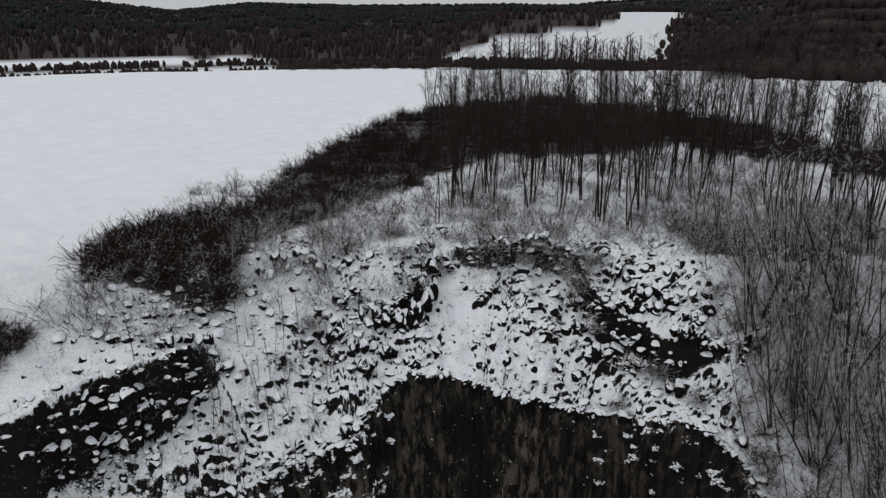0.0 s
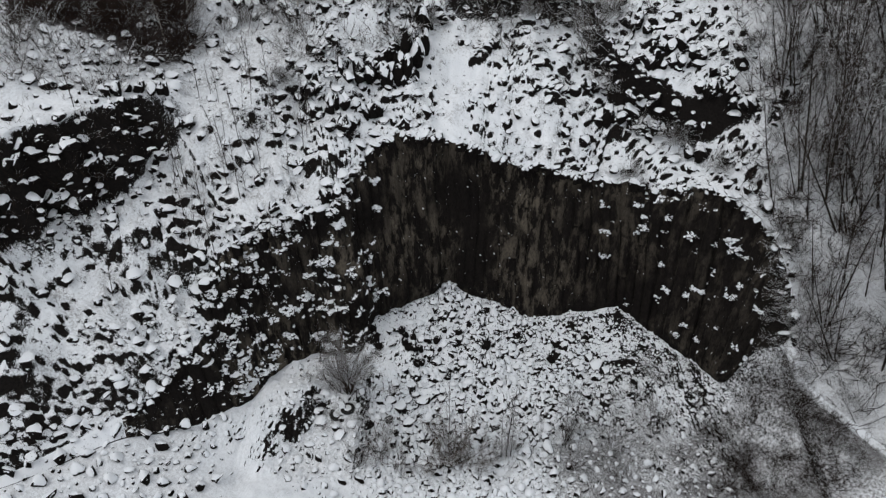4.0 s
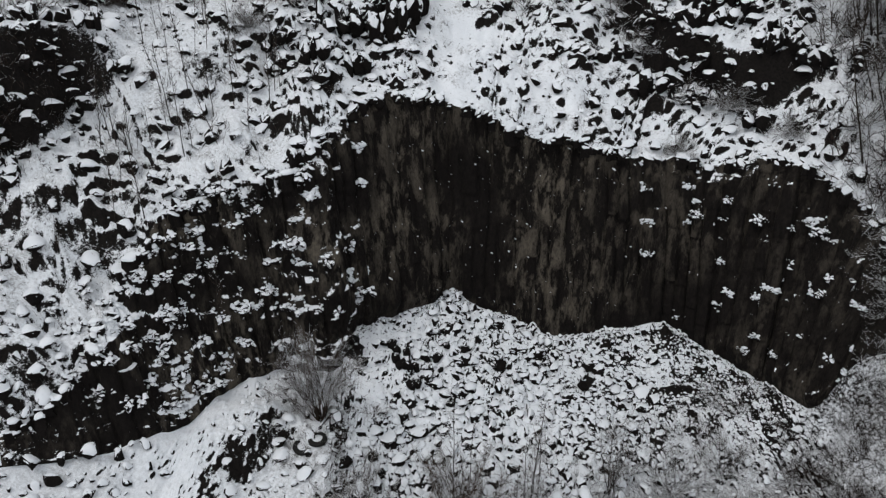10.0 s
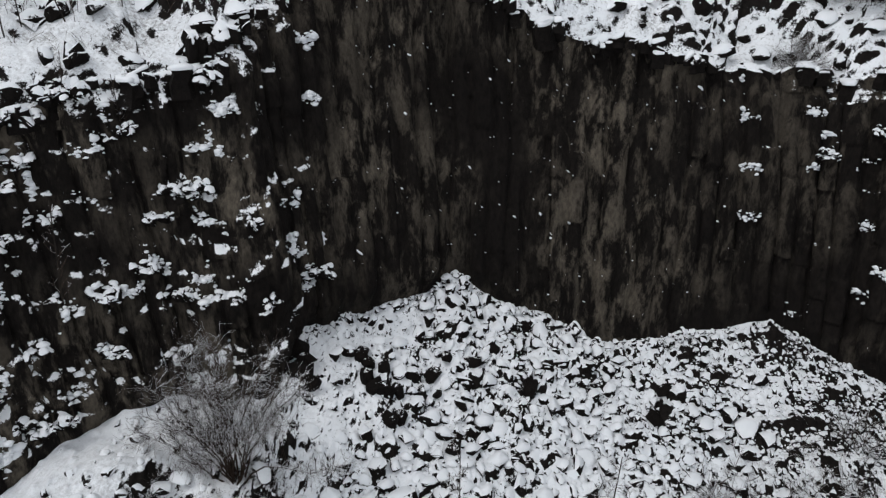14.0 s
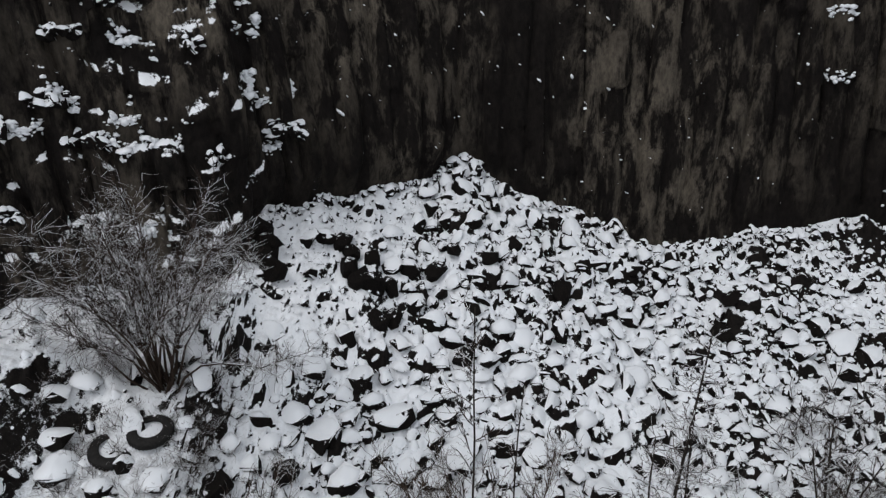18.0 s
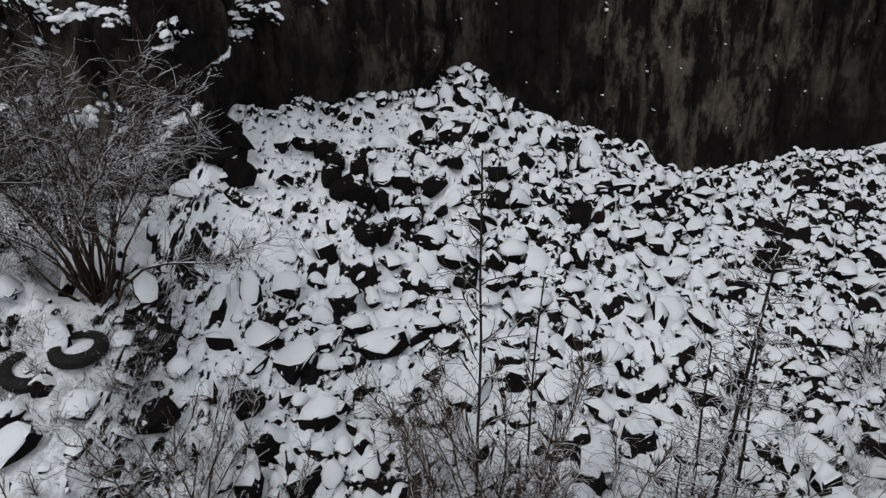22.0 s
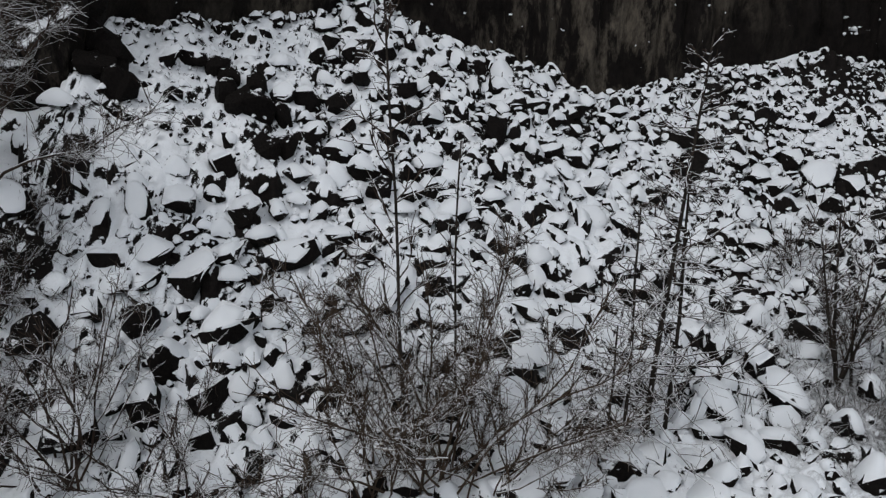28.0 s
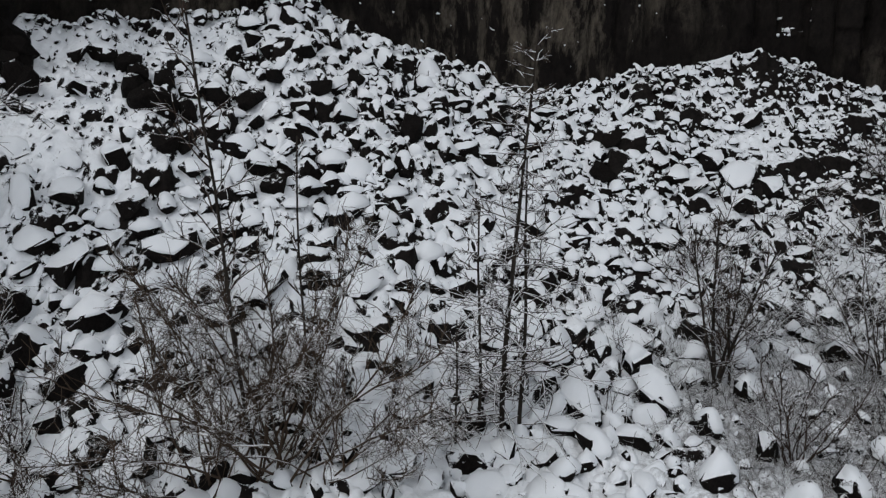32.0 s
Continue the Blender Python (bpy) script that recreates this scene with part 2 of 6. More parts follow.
RIM = np.array([(-60, 24, 4.3), (-36, 28.2, 4.8), (-24.1, 32.4, 5.4), (-18.9, 35.8, 6.4), (-16.2, 37.4, 7.6), (-14.9, 41.4, 10.8), (-13, 43.6, 14.2),
                (-10.4, 45, 14.7), (-7, 46.5, 15), (-6, 47.8, 16.7), (-3.1, 51.2, 18), (-0.5, 52, 17.7), (1, 52.3, 17), (2.9, 52.5, 16.4), (5.2, 52.6, 15.5),
                (8, 52.4, 14.9), (10.5, 52.3, 14.2), (13.5, 52.1, 13.8), (17, 51.1, 14), (20.2, 48.8, 14.8), (22.7, 45.4, 13), (23.4, 43.5, 10.6), (23.4, 41.9, 7.9),
                (23.9, 39.7, 5.6), (30, 34.3, 2.6), (60, 26, 4.3)], float)
# behind the rim, by station: metres back to the next rock step, the heights of its foot and top, metres back to the plateau, breadth of the step
STEP = np.array([(60, 10, 120, 5), (30, 14, 60, 4), (9, 20, 30, 1), (8, 21.3, 22, 0.8), (8, 22, 20, 0.8), (5.2, 22.5, 17, 0.8), (5.6, 22, 15, 2),
                 (6.5, 22.3, 14, 5), (8, 23.8, 13, 5), (5, 23.8, 11, 2), (3.2, 22.4, 10, 1), (7, 24.2, 11, 3), (8.3, 25.4, 11, 1.6), (8.6, 25.9, 11, 0.6), (8.4, 26, 11, 0.6),
                 (8, 25.6, 11, 0.7), (5, 22.6, 10, 0.9), (3.2, 20.4, 10, 0.8), (2.4, 19.8, 9, 0.8), (4, 21, 12, 2), (7, 19.5, 24, 4), (10, 17.5, 32, 4), (12, 15, 38, 4),
                 (14, 11.3, 46, 4), (20, 12, 60, 5), (60, 14, 100, 5)], float)
STEP_FOOT = np.array([9, 10, 15, 15.5, 16, 16.6, 18.4, 20.6, 22.8, 22, 20.6, 22.4, 23.3, 23.6, 23.7, 22.9, 18.6, 16.8, 16, 18.8, 18.4, 16.4, 14.3, 11, 12, 14], float)


def along(table, n=620):
    """The table's columns at n places, spaced evenly along the face and eased at the corners."""
    mid = (FOOT + RIM)[:, :2] / 2
    d = np.r_[0, np.cumsum(np.hypot(*np.diff(mid, axis=0).T) + 0.6)]
    w = np.interp(d, [0, d[2], d[3], d[22], d[23], d[-1]], np.cumsum([0, 12, 4, 66, 4, 10]))
    fine = np.linspace(0, w[-1], n)
    out = np.stack([np.interp(fine, w, c) for c in table.T], 1)
    pad = np.pad(out, ((4, 4), (0, 0)), "edge")
    return sum(pad[i:i + n] for i in range(9)) / 9


FT, RM, ST = along(FOOT), along(RIM), along(np.c_[STEP[:, :1], STEP_FOOT, STEP[:, 1:]])
NS = len(FT)
# ragged edges of foot and rim
_s = np.arange(NS) * 0.15
_m = sstep(-19, -15, RM[:, 0]) * sstep(22.5, 20, RM[:, 0])
RM[:, 0] += _m * 0.25 * fbm(_s, _s * 0, 0.8, 3, 21)
RM[:, 1] += _m * 0.35 * fbm(_s, _s * 0, 0.7, 3, 22)
RM[:, 2] += _m * 0.32 * fbm(_s, _s * 0, 0.6, 3, 23)
FT[:, 1] += _m * 0.22 * fbm(_s, _s * 0, 0.6, 3, 24)
FT[:, 2] += _m * 0.2 * fbm(_s, _s * 0, 0.8, 3, 25)
WAY = RM[:, :2] - np.array([0.0, 30.0])
ANG = np.unwrap(np.arctan2(WAY[:, 1], WAY[:, 0]))
ANG = np.minimum.accumulate(ANG)
BACK = np.stack([np.cos(ANG), np.sin(ANG)], 1)


def far_height(x, y):
    """Field, valley and hills beyond the quarry."""
    # hills are laid out by picture column as seen from the starting camera
    d, view_column = np.hypot(x, y), np.where(y > 1, 784 + 1289 * x / np.maximum(y, 1), np.where(x < 0, -3000, 4500))
    z = 25.5 + 2.5 * sstep(60, 215, d)
    z = z - 19 * sstep(225, 430, d)
    ridge = np.interp(view_column, [-400, 0, 150, 330, 480, 640, 780, 1000, 1150, 1400, 2000], [66, 69, 75, 33, 65, 57, 55, 57, 86, 100, 100])
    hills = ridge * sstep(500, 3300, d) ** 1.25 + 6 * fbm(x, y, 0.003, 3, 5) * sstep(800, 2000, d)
    up = 36 * sstep(560, 1150, d) * sstep(760, 900, view_column) * sstep(1330, 1190, view_column)
    right = 34 * sstep(245, 470, d) * sstep(1240, 1430, view_column)
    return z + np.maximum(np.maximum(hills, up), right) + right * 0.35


def front_height(x, y, d, fz):
    """The scree below the face, at d metres from its foot."""
    low = np.interp(x, [-40, -20, -15, -9, -3, 1, 6, 14, 22, 40], [3, 2.6, 3.0, 1.3, 0.1, -0.4, -0.6, -0.9, 0.3, 1.5])
    run = np.interp(x, [-16, -8, 3, 9, 20], [6, 7, 14, 10, 8])
    z = low + (fz - low) * np.clip(1 - d / run, 0, 1) ** np.interp(x, [-3, 1, 4, 10], [1.08, 1.15, 1.35, 1.5])
    z = z + 0.22 * np.exp(-((x + 1.8) / 2.2) ** 2 - ((y - 43.5) / 3.5) ** 2)
    bench = sstep(-12.5, -11, x) * sstep(-5.6, -8.0, x + 0.5 * fbm(x, y, 0.5, 2, 3)) * sstep(39.9 - 5.0 * sstep(-7.4, -11.6, x), 41.0, y + 0.5 * fbm(x, y, 0.6, 2, 8))
    return z * (1 - bench) + np.maximum(z, 4.4) * bench


RZ = np.convolve(np.pad(RM[:, 2], 14, "edge"), np.ones(29) / 29, "valid")


def back_height(i, r, x, y):
    """Behind the rim: the slope up to the rock step, the step, the rise to the plateau, the land beyond."""
    r1, z1, z2, r2, wide = ST[i].T
    rz = RM[i, 2]
    wob = 0.9 * fbm(x, y, 0.35, 3, 1)
    rz = RZ[i] + (rz - RZ[i]) * np.exp(-r / 0.5)
    a = np.clip((r + wob * np.minimum(r, 1)) / r1, 0, 1)
    z = rz + (z1 - rz) * a
    z = z + (z2 - z1) * sstep(r1, r1 + wide, r + wob)
    t = sstep(r1 + wide, np.maximum(r2, r1 + wide + 2.5), r)
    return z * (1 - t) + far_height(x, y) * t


fr = np.r_[0.12, np.arange(0.3, 15.1, 0.28), 18, 24, 34, 60, 120, 300, 900, 3200]
br = np.r_[0.1, np.arange(0.25, 14, 0.17), 14 + np.cumsum(0.3 * 1.09 ** np.arange(82))]
fv = np.linspace(0, 1, 76)
idx = np.arange(NS)
rows_v, wood, weeds, stony, grit = [], [], [], [], []
# front rows, the farthest first
GATE = np.stack([FT[:, 0] * 1.18, np.full(NS, 18.0)], 1)
fdir = GATE - FT[:, :2]
flen = np.hypot(*fdir.T)
fdir /= flen[:, None]
fan = np.stack([np.linspace(-1, 1, NS) * 1.0, -0.12 - 0.8 * np.cos(np.linspace(-1, 1, NS) * math.pi / 2)], 1)
for d in fr[::-1]:
    near = np.minimum(d, flen)
    p = FT[:, :2] + fdir * near[:, None] + fan * np.maximum(d - flen, 0)[:, None]
    z = front_height(p[:, 0], p[:, 1], d, FT[:, 2]) + 0.16 * fbm(p[:, 0], p[:, 1], 0.55, 4, 3) * min(1, d)
    rows_v.append(np.c_[p, z])
    wood.append(0.6 * sstep(30, 35, p[:, 1]) * sstep(7.5, 10.5, p[:, 0]) * sstep(42.0, 40, p[:, 1]) * np.clip(0.62 + 0.9 * fbm(p[:, 0], p[:, 1], 0.6, 3, 6), 0.15, 0.95))
    scree = (sstep(-14, -11, p[:, 0]) + 0.6 * sstep(-28, -24, p[:, 0]) * sstep(-12, -15, p[:, 0])) * sstep(20.5, 18.5, p[:, 0]) * sstep(35, 37, p[:, 1]) * sstep(0.05, 0.5, d)
    stony.append((0.84 + 0.15 * sstep(6, 9, p[:, 0])) * scree * (1 - 0.2 * sstep(-3.5, -5, p[:, 0]) * sstep(41, 39.5, p[:, 1])) * (1 - 0.5 * sstep(0.5, -2, p[:, 0]) * sstep(43, 45.5, p[:, 1])) * (1 - 0.6 * sstep(-5, -7, p[:, 0]) * sstep(39.5, 40.5, p[:, 1])) * (1 - 0.35 * sstep(6, 9, p[:, 0]) * sstep(42.5, 40.5, p[:, 1])) * (1 - 0.3 * sstep(-1, -4, p[:, 0])))
    grit.append(0.15 * np.ones(NS))
    # the 0.25 of weeds on the right scree partly stands in for lens falloff
    weeds.append(np.clip(0.8 * sstep(5, 9, p[:, 0]) * sstep(42, 39.5, p[:, 1]) + 0.25 * sstep(8, 11, p[:, 0]) * sstep(49.5, 45, p[:, 1]) * sstep(30, 35, p[:, 1]) + 0.3 * sstep(-10, -16, p[:, 0]) + 0.4 * sstep(-4.5, -5.5, p[:, 0]) * sstep(-12, -9, p[:, 0]) * sstep(41.5, 40, p[:, 1]) * sstep(35, 37.5, p[:, 1]) + 0.06, 0, 1))
# the face: columns broken off at uneven heights
FACE = np.stack([FT[:, 0] * 0 + RM[:, 0] - FT[:, 0], RM[:, 1] - FT[:, 1]], 1)
tang = np.gradient((FT + RM)[:, :2] / 2, axis=0)
tang /= np.hypot(*tang.T)[:, None]
OUT = np.stack([tang[:, 1], -tang[:, 0]], 1)
arc = np.r_[0, np.cumsum(np.hypot(*np.diff((FT + RM)[:, :2] / 2, axis=0).T))]


def face_offset(s, z, tall):
    """How far the rock stands out of the face at arc length s and height z."""
    s = s + 0.18 * fbm(s, z, 0.25, 2, 8)
    w = 0.78
    k = np.floor(s / w)
    u = s / w - k

    def h(a, b):
        q = np.sin(a * 91.7 + b * 47.3) * 24634.6345
        return q - np.floor(q)
    block = np.floor(z / (1.1 + 1.9 * h(k, 3)) + h(k, 5) * 7)
    rib = 0.22 * (1 - np.abs(2 * u - 1) ** 3)
    return (rib + 0.34 * (h(k, 1) - 0.3) + 0.20 * (h(k, block) - 0.5) + 0.30 * fbm(s, z, 0.16, 3, 4)) * np.clip(tall / 5, 0, 1)


def hashed(a, b):
    q = np.sin(a * 91.7 + b * 47.3) * 24634.6345
    return q - np.floor(q)


TALL = np.maximum(RM[:, 2] - FT[:, 2], 0.3)
WING = np.clip(sstep(-2.5, -6.5, FT[:, 0]) + 0.32 * sstep(13, 17.5, FT[:, 0]), 0.12, 1) * sstep(-19, -15, FT[:, 0]) * sstep(21.5, 20, FT[:, 0])
CELL = np.floor((arc + 0.15 * fbm(arc, arc * 0, 0.9, 2, 31)) / 0.72)
STAIRS = np.clip(TALL / (0.9 + 1.7 * hashed(CELL, 2)), 1, 11)


def stair(v):
    """Columns broken off at their own heights: risers and treads."""
    t = v * STAIRS + hashed(CELL, 9) * np.sin(math.pi * v) * 0.9
    fl = np.floor(t)
    s = (fl + sstep(0.86, 1.0, t - fl)) / STAIRS
    return np.clip(v * (1 - WING) + s * WING, 0, 1)


for v in fv:
    p = FT + (RM - FT) * v
    lean = stair(v) if 0 < v < 1 else np.full(NS, v)
    p[:, :2] = FT[:, :2] + (RM - FT)[:, :2] * lean[:, None]
    off = face_offset(arc, p[:, 2], TALL) * np.clip(np.minimum(v, 1 - v) * 12, 0, 1)
    p[:, :2] += OUT * off[:, None]
    rows_v.append(p)
    wood.append(np.zeros(NS))
    weeds.append(np.zeros(NS))
    stony.append(np.zeros(NS))
    grit.append(np.zeros(NS))


def slope_zone(x, y, z, r):
    """Where the slope above the face is stony, and how gritty its snow is."""
    zone = sstep(-30, -24, x) * sstep(23.5, 21, x) * sstep(15, 11, np.full(NS, r)) * sstep(25.9, 25.2, z)
    calm = 0.4 * sstep(-0.5, 1, x) * sstep(8.5, 6.5, x) * sstep(59, 57, y) + 0.8 * sstep(-17, -19, x) * (z > 22)
    return zone * np.clip(1 - calm, 0, 1), zone * np.clip(0.6 - 0.4 * calm, 0, 1)


OUTER_U = [-0.65, -0.52, -0.46, -0.274, -0.215, -0.143, -0.065, -0.018, 0.05, 0.127, 0.242, 0.32, 0.4, 0.52, 0.6, 0.75]
OUTER_Y = [38, 57, 65, 73.5, 90, 108, 135, 146, 153, 161, 152, 138, 127, 106, 99, 92]
INNER_U = [-0.62, -0.5, -0.36, -0.21, -0.107, -0.03, 0.05, 0.32, 0.52, 0.75]
INNER_Y = [34, 47, 56, 65, 76, 84, 98, 104, 90, 78]


def in_thicket(x, y, z):
    u = x / np.maximum(y, 1)
    return np.where((y > np.interp(u, INNER_U, INNER_Y) + 4 * fbm(x, y, 0.15, 2, 3)) & (y < np.interp(u, OUTER_U, OUTER_Y)) & (u > -0.53) & (y > 52) & (u < 0.75), 1.0, 0.0)


for r in br:
    p = RM[:, :2] + BACK * r
    z = back_height(idx, r, p[:, 0], p[:, 1])
    near = sstep(60, 30, np.full(NS, r))
    z = z + (0.22 * fbm(p[:, 0], p[:, 1], 0.5, 4, 9) * near + 0.25 * fbm(p[:, 0], p[:, 1], 0.05, 2, 9)) * min(1, r / 2)
    stony_here, grit_here = slope_zone(p[:, 0], p[:, 1], z, r)
    stony.append(np.clip(0.26 + 0.6 * fbm(p[:, 0], p[:, 1], 0.21, 3, 12) + 0.2 * sstep(-6, -9, p[:, 0]), 0.08, 0.85) * stony_here)
    grit.append(grit_here)
    rows_v.append(np.c_[p, z])
    # the same picture column places the far woods and snowy strips
    d, view_column = np.hypot(*p.T), np.where(p[:, 1] > 1, 784 + 1289 * p[:, 0] / np.maximum(p[:, 1], 1), np.where(p[:, 0] < 0, -900, 2500))
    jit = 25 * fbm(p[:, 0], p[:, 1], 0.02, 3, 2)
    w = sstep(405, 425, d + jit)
    left = sstep(510, 470, view_column + jit)
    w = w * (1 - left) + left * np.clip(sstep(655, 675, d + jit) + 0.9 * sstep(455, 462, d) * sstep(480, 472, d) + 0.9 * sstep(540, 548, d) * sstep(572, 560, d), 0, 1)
    strip2 = sstep(525, 560, view_column) * sstep(880, 850, view_column) * sstep(505, 490, d + jit * 0.4)
    upland = sstep(770, 790, view_column - (d - 580) * 0.22) * sstep(1200, 1170, view_column) * sstep(560, 580, d) * np.where(view_column < 1075, sstep(15, -15, d + jit - np.interp(view_column, [770, 880, 1060, 1075], [650, 770, 920, 960])), sstep(1200, 1150, d))
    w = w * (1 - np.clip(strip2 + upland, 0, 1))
    w = np.maximum(w, sstep(1200, 1260, view_column) * sstep(240, 290, d + 0.25 * (1500 - view_column)))
    w = np.maximum(w, in_thicket(p[:, 0], p[:, 1], z) * 0.92)
    # litter tint laid on the slope's snow in place of its trees' shade
    w = np.maximum(w, 0.18 * sstep(21.5, 26, p[:, 0]) * sstep(80, 70, p[:, 1]) * sstep(33, 36, p[:, 1]))
    wood.append(w)
    # weeds from x 18 on partly dim that shaded slope as well
    weeds.append(sstep(18, 24, p[:, 0]) * 0.35 + 0.22 * sstep(-6, -9, p[:, 0]) * sstep(-24, -20, p[:, 0]) * sstep(20, 10, r) + sstep(8, 12, r) * sstep(30, 20, r) * 0.3 + 0.08 * np.ones(NS) * sstep(50, 30, r))
GRID = np.array(rows_v)
NR = len(GRID)
NFR, NFV = len(fr), len(fv)


COVER = {k: np.clip(np.array(v), 0, 1) for k, v in (("wood", wood), ("weeds", weeds), ("stony", stony), ("grit", grit))}


def spread(a, ku, kv):
    """A grid of values drawn out ku times along its columns and kv times along its rows."""
    for n, axis in ((kv, 0), (ku, 1)):
        a = np.swapaxes(a, 0, axis)
        t = np.arange((len(a) - 1) * n + 1) / n
        i = np.minimum(t.astype(int), len(a) - 2)
        f = (t - i).reshape((-1,) + (1,) * (a.ndim - 1))
        a = np.swapaxes(a[i] * (1 - f) + a[i + 1] * f, 0, axis)
    return a


def cells(x, y, size, seed, wide=1.0):
    """The nearest of scattered stones: the way to its middle, and its own chance numbers."""
    wx, wy = x / wide + 0.3 * size * fbm(x, y, 1.5 / size, 3, seed), y + 0.3 * size * fbm(x, y, 1.5 / size, 3, seed + 1)
    ix, iy = np.floor(wx / size), np.floor(wy / size)
    best = np.full(x.shape, 9e9)
    dx, dy, a, b = (np.zeros(x.shape) for _ in range(4))
    for ox in (-1, 0, 1):
        for oy in (-1, 0, 1):
            cx, cy = ix + ox, iy + oy
            h1, h2 = hashed(cx + seed, cy), hashed(cy * 1.3 - seed, cx)
            ex, ey = wx - (cx + 0.5 + 0.8 * (h1 - 0.5)) * size, wy - (cy + 0.5 + 0.8 * (h2 - 0.5)) * size
            d = ex * ex * 0.8 + ey * ey * 1.2
            w = d < best
            best = np.where(w, d, best)
            dx, dy, a, b = np.where(w, ex, dx), np.where(w, ey, dy), np.where(w, hashed(cx * 2.7, cy + 11 + seed), a), np.where(w, hashed(cy * 3.1, cx - 7 - seed), b)
    return dx, dy, a, b, np.sqrt(best) / size


def stones(x, y, gx, gy, many, small, large, wide):
    """How far blocks under the snow stand out of a slope: level tops that break off downhill and sink into the slope uphill."""
    out = np.zeros(x.shape)
    free = np.ones(x.shape)
    for size, seed, share in ((large, 51, 0.22), (small, 57, 0.9), (small * 0.62, 63, 1.0)):
        dx, dy, a, b, d = cells(x, y, size, seed, wide)
        fall = -(gx * dx + gy * dy) * (0.7 + 0.9 * b)
        side = 0.5 * ((b * 7.3) % 1 - 0.5) * dx + 0.6 * ((b * 3.7) % 1 - 0.5) * dy
        tall = fall + side + size * (0.16 + 0.62 * (a * 9.7 % 1) ** 1.4) - 0.30 * size * d * d
        here = (a < many * share) * free
        out = np.where(here > 0, np.maximum(tall, 0), out)
        free = free * (1 - here)
    return out


def sheet(name, lo, hi, material, ku=1, kv=1, small=0.4, large=0.9, left=0, right=None, wide=1.0):
    """A mesh from rows lo to hi of the land's grid; drawn finer where blocks lie under the snow."""
    g = spread(GRID[lo:hi, left:right], ku, kv)
    cover = {k: spread(v[lo:hi, left:right], ku, kv) for k, v in COVER.items()}
    if kv > 1:
        x, y, z = (g[..., i].copy() for i in range(3))
        ua, va = np.gradient(g, axis=1), np.gradient(g, axis=0)
        det = ua[..., 0] * va[..., 1] - ua[..., 1] * va[..., 0]
        det = np.where(np.abs(det) < 1e-5, 1e-5, det)
        gx = np.clip((ua[..., 2] * va[..., 1] - va[..., 2] * ua[..., 1]) / det, -0.9, 0.9)
        gy = np.clip((va[..., 2] * ua[..., 0] - ua[..., 2] * va[..., 0]) / det, -0.9, 0.9)
        for _ in range(3):
            gx, gy = ((np.roll(q, 3, 0) + q + np.roll(q, -3, 0) + np.roll(q, 4, 1) + np.roll(q, -4, 1)) / 5 for q in (gx, gy))
        cover["stony"] = cover["stony"] * sstep(2.2, 1.1, np.hypot(*[np.gradient(z, axis=k) / (np.hypot(np.gradient(x, axis=k), np.gradient(y, axis=k)) + 0.02) for k in (0, 1)]))
        edge = np.minimum(np.arange(len(g)), np.arange(len(g))[::-1])[:, None]
        under = name == "scree"
        out = np.where(edge > 1, stones(x, y, gx, gy, cover["stony"] * (0.55 if under else 1.0), small, large, wide), 0)
        soft = out.copy()
        for axis in (0, 1):
            soft = (np.roll(soft, 1, axis) + 2 * soft + np.roll(soft, -1, axis)) / 4
        # bare rock below the brink of each block, its shade painted in with it
        gap_rock_shade = np.zeros(out.shape)
        for up in (1, 2):
            gap_rock_shade = np.maximum(gap_rock_shade, np.roll(soft, -up, 0) - soft)
        # densest stones get darker gaps, partly copying lens falloff on the right
        cover["gap_rock_shade"] = np.where(edge > 3, np.clip(gap_rock_shade / (0.265 - 0.13 * sstep(0.75, 1.0, cover["stony"])), 0, 1), 0)
        if under:       # rubble between the blocks and the shade there, painted as one dark cover
            cover["gap_rock_shade"] = np.maximum(cover["gap_rock_shade"], cover["stony"] * np.clip(0.20 + 0.14 * sstep(5, 8, x) + 1.0 * fbm(x, y, 1.5, 4, 5), 0, 1))
        out = soft
        slant = np.hypot(gx, gy) + 0.15
        g[..., 0] -= 0.15 * out * gx / slant
        g[..., 1] -= 0.15 * out * gy / slant
        g[..., 2] = z + out + 0.02 * fbm(x, y, 3.0, 2, 77) * (edge > 0)
    n, m = g.shape[:2]
    a = (np.arange(n - 1)[:, None] * m + np.arange(m - 1)[None]).ravel()
    me = fast_mesh(name, g.reshape(-1, 3), np.stack([a, a + 1, a + m + 1, a + m], 1), material, True)
    for nm, vals in cover.items():
        me.attributes.new(nm, "FLOAT", "POINT").data.foreach_set("value", vals.ravel().astype(np.float32))
    return me


NEAR_ROW, FAR_ROW = 8, NFR + NFV + 84
floor_far = tagged(new("ground", sheet("ground", 0, NEAR_ROW + 1, GROUND)), "snowy ground in front of the quarry", "ground", "", "structure")
LEFT_COL, RIGHT_COL = int(NS * 0.12), int(NS * 0.88)
for cols in ((0, LEFT_COL + 1), (RIGHT_COL, NS)):
    tagged(new("ground", sheet("ground", NEAR_ROW, NFR + 1, GROUND, left=cols[0], right=cols[1])), "snowy ground beside the scree", "ground", "", "structure")
ground = tagged(new("ground", sheet("scree", NEAR_ROW, NFR + 1, GROUND, 3, 4, 0.24, 0.5, LEFT_COL, RIGHT_COL + 1)), "snowy quarry floor and scree of basalt blocks at the foot of the rock", "ground", "", "structure")
plateau = tagged(new("slope", sheet("slope", NFR + NFV - 1, FAR_ROW + 1, GROUND, 2, 2, 0.27, 0.6, wide=1.45)), "snowy stony slope above the quarry face", "ground", "", "structure")
fields = tagged(new("plateau", sheet("plateau", FAR_ROW, NR, GROUND)), "snow-covered fields and hills above the quarry", "ground", "", "structure")
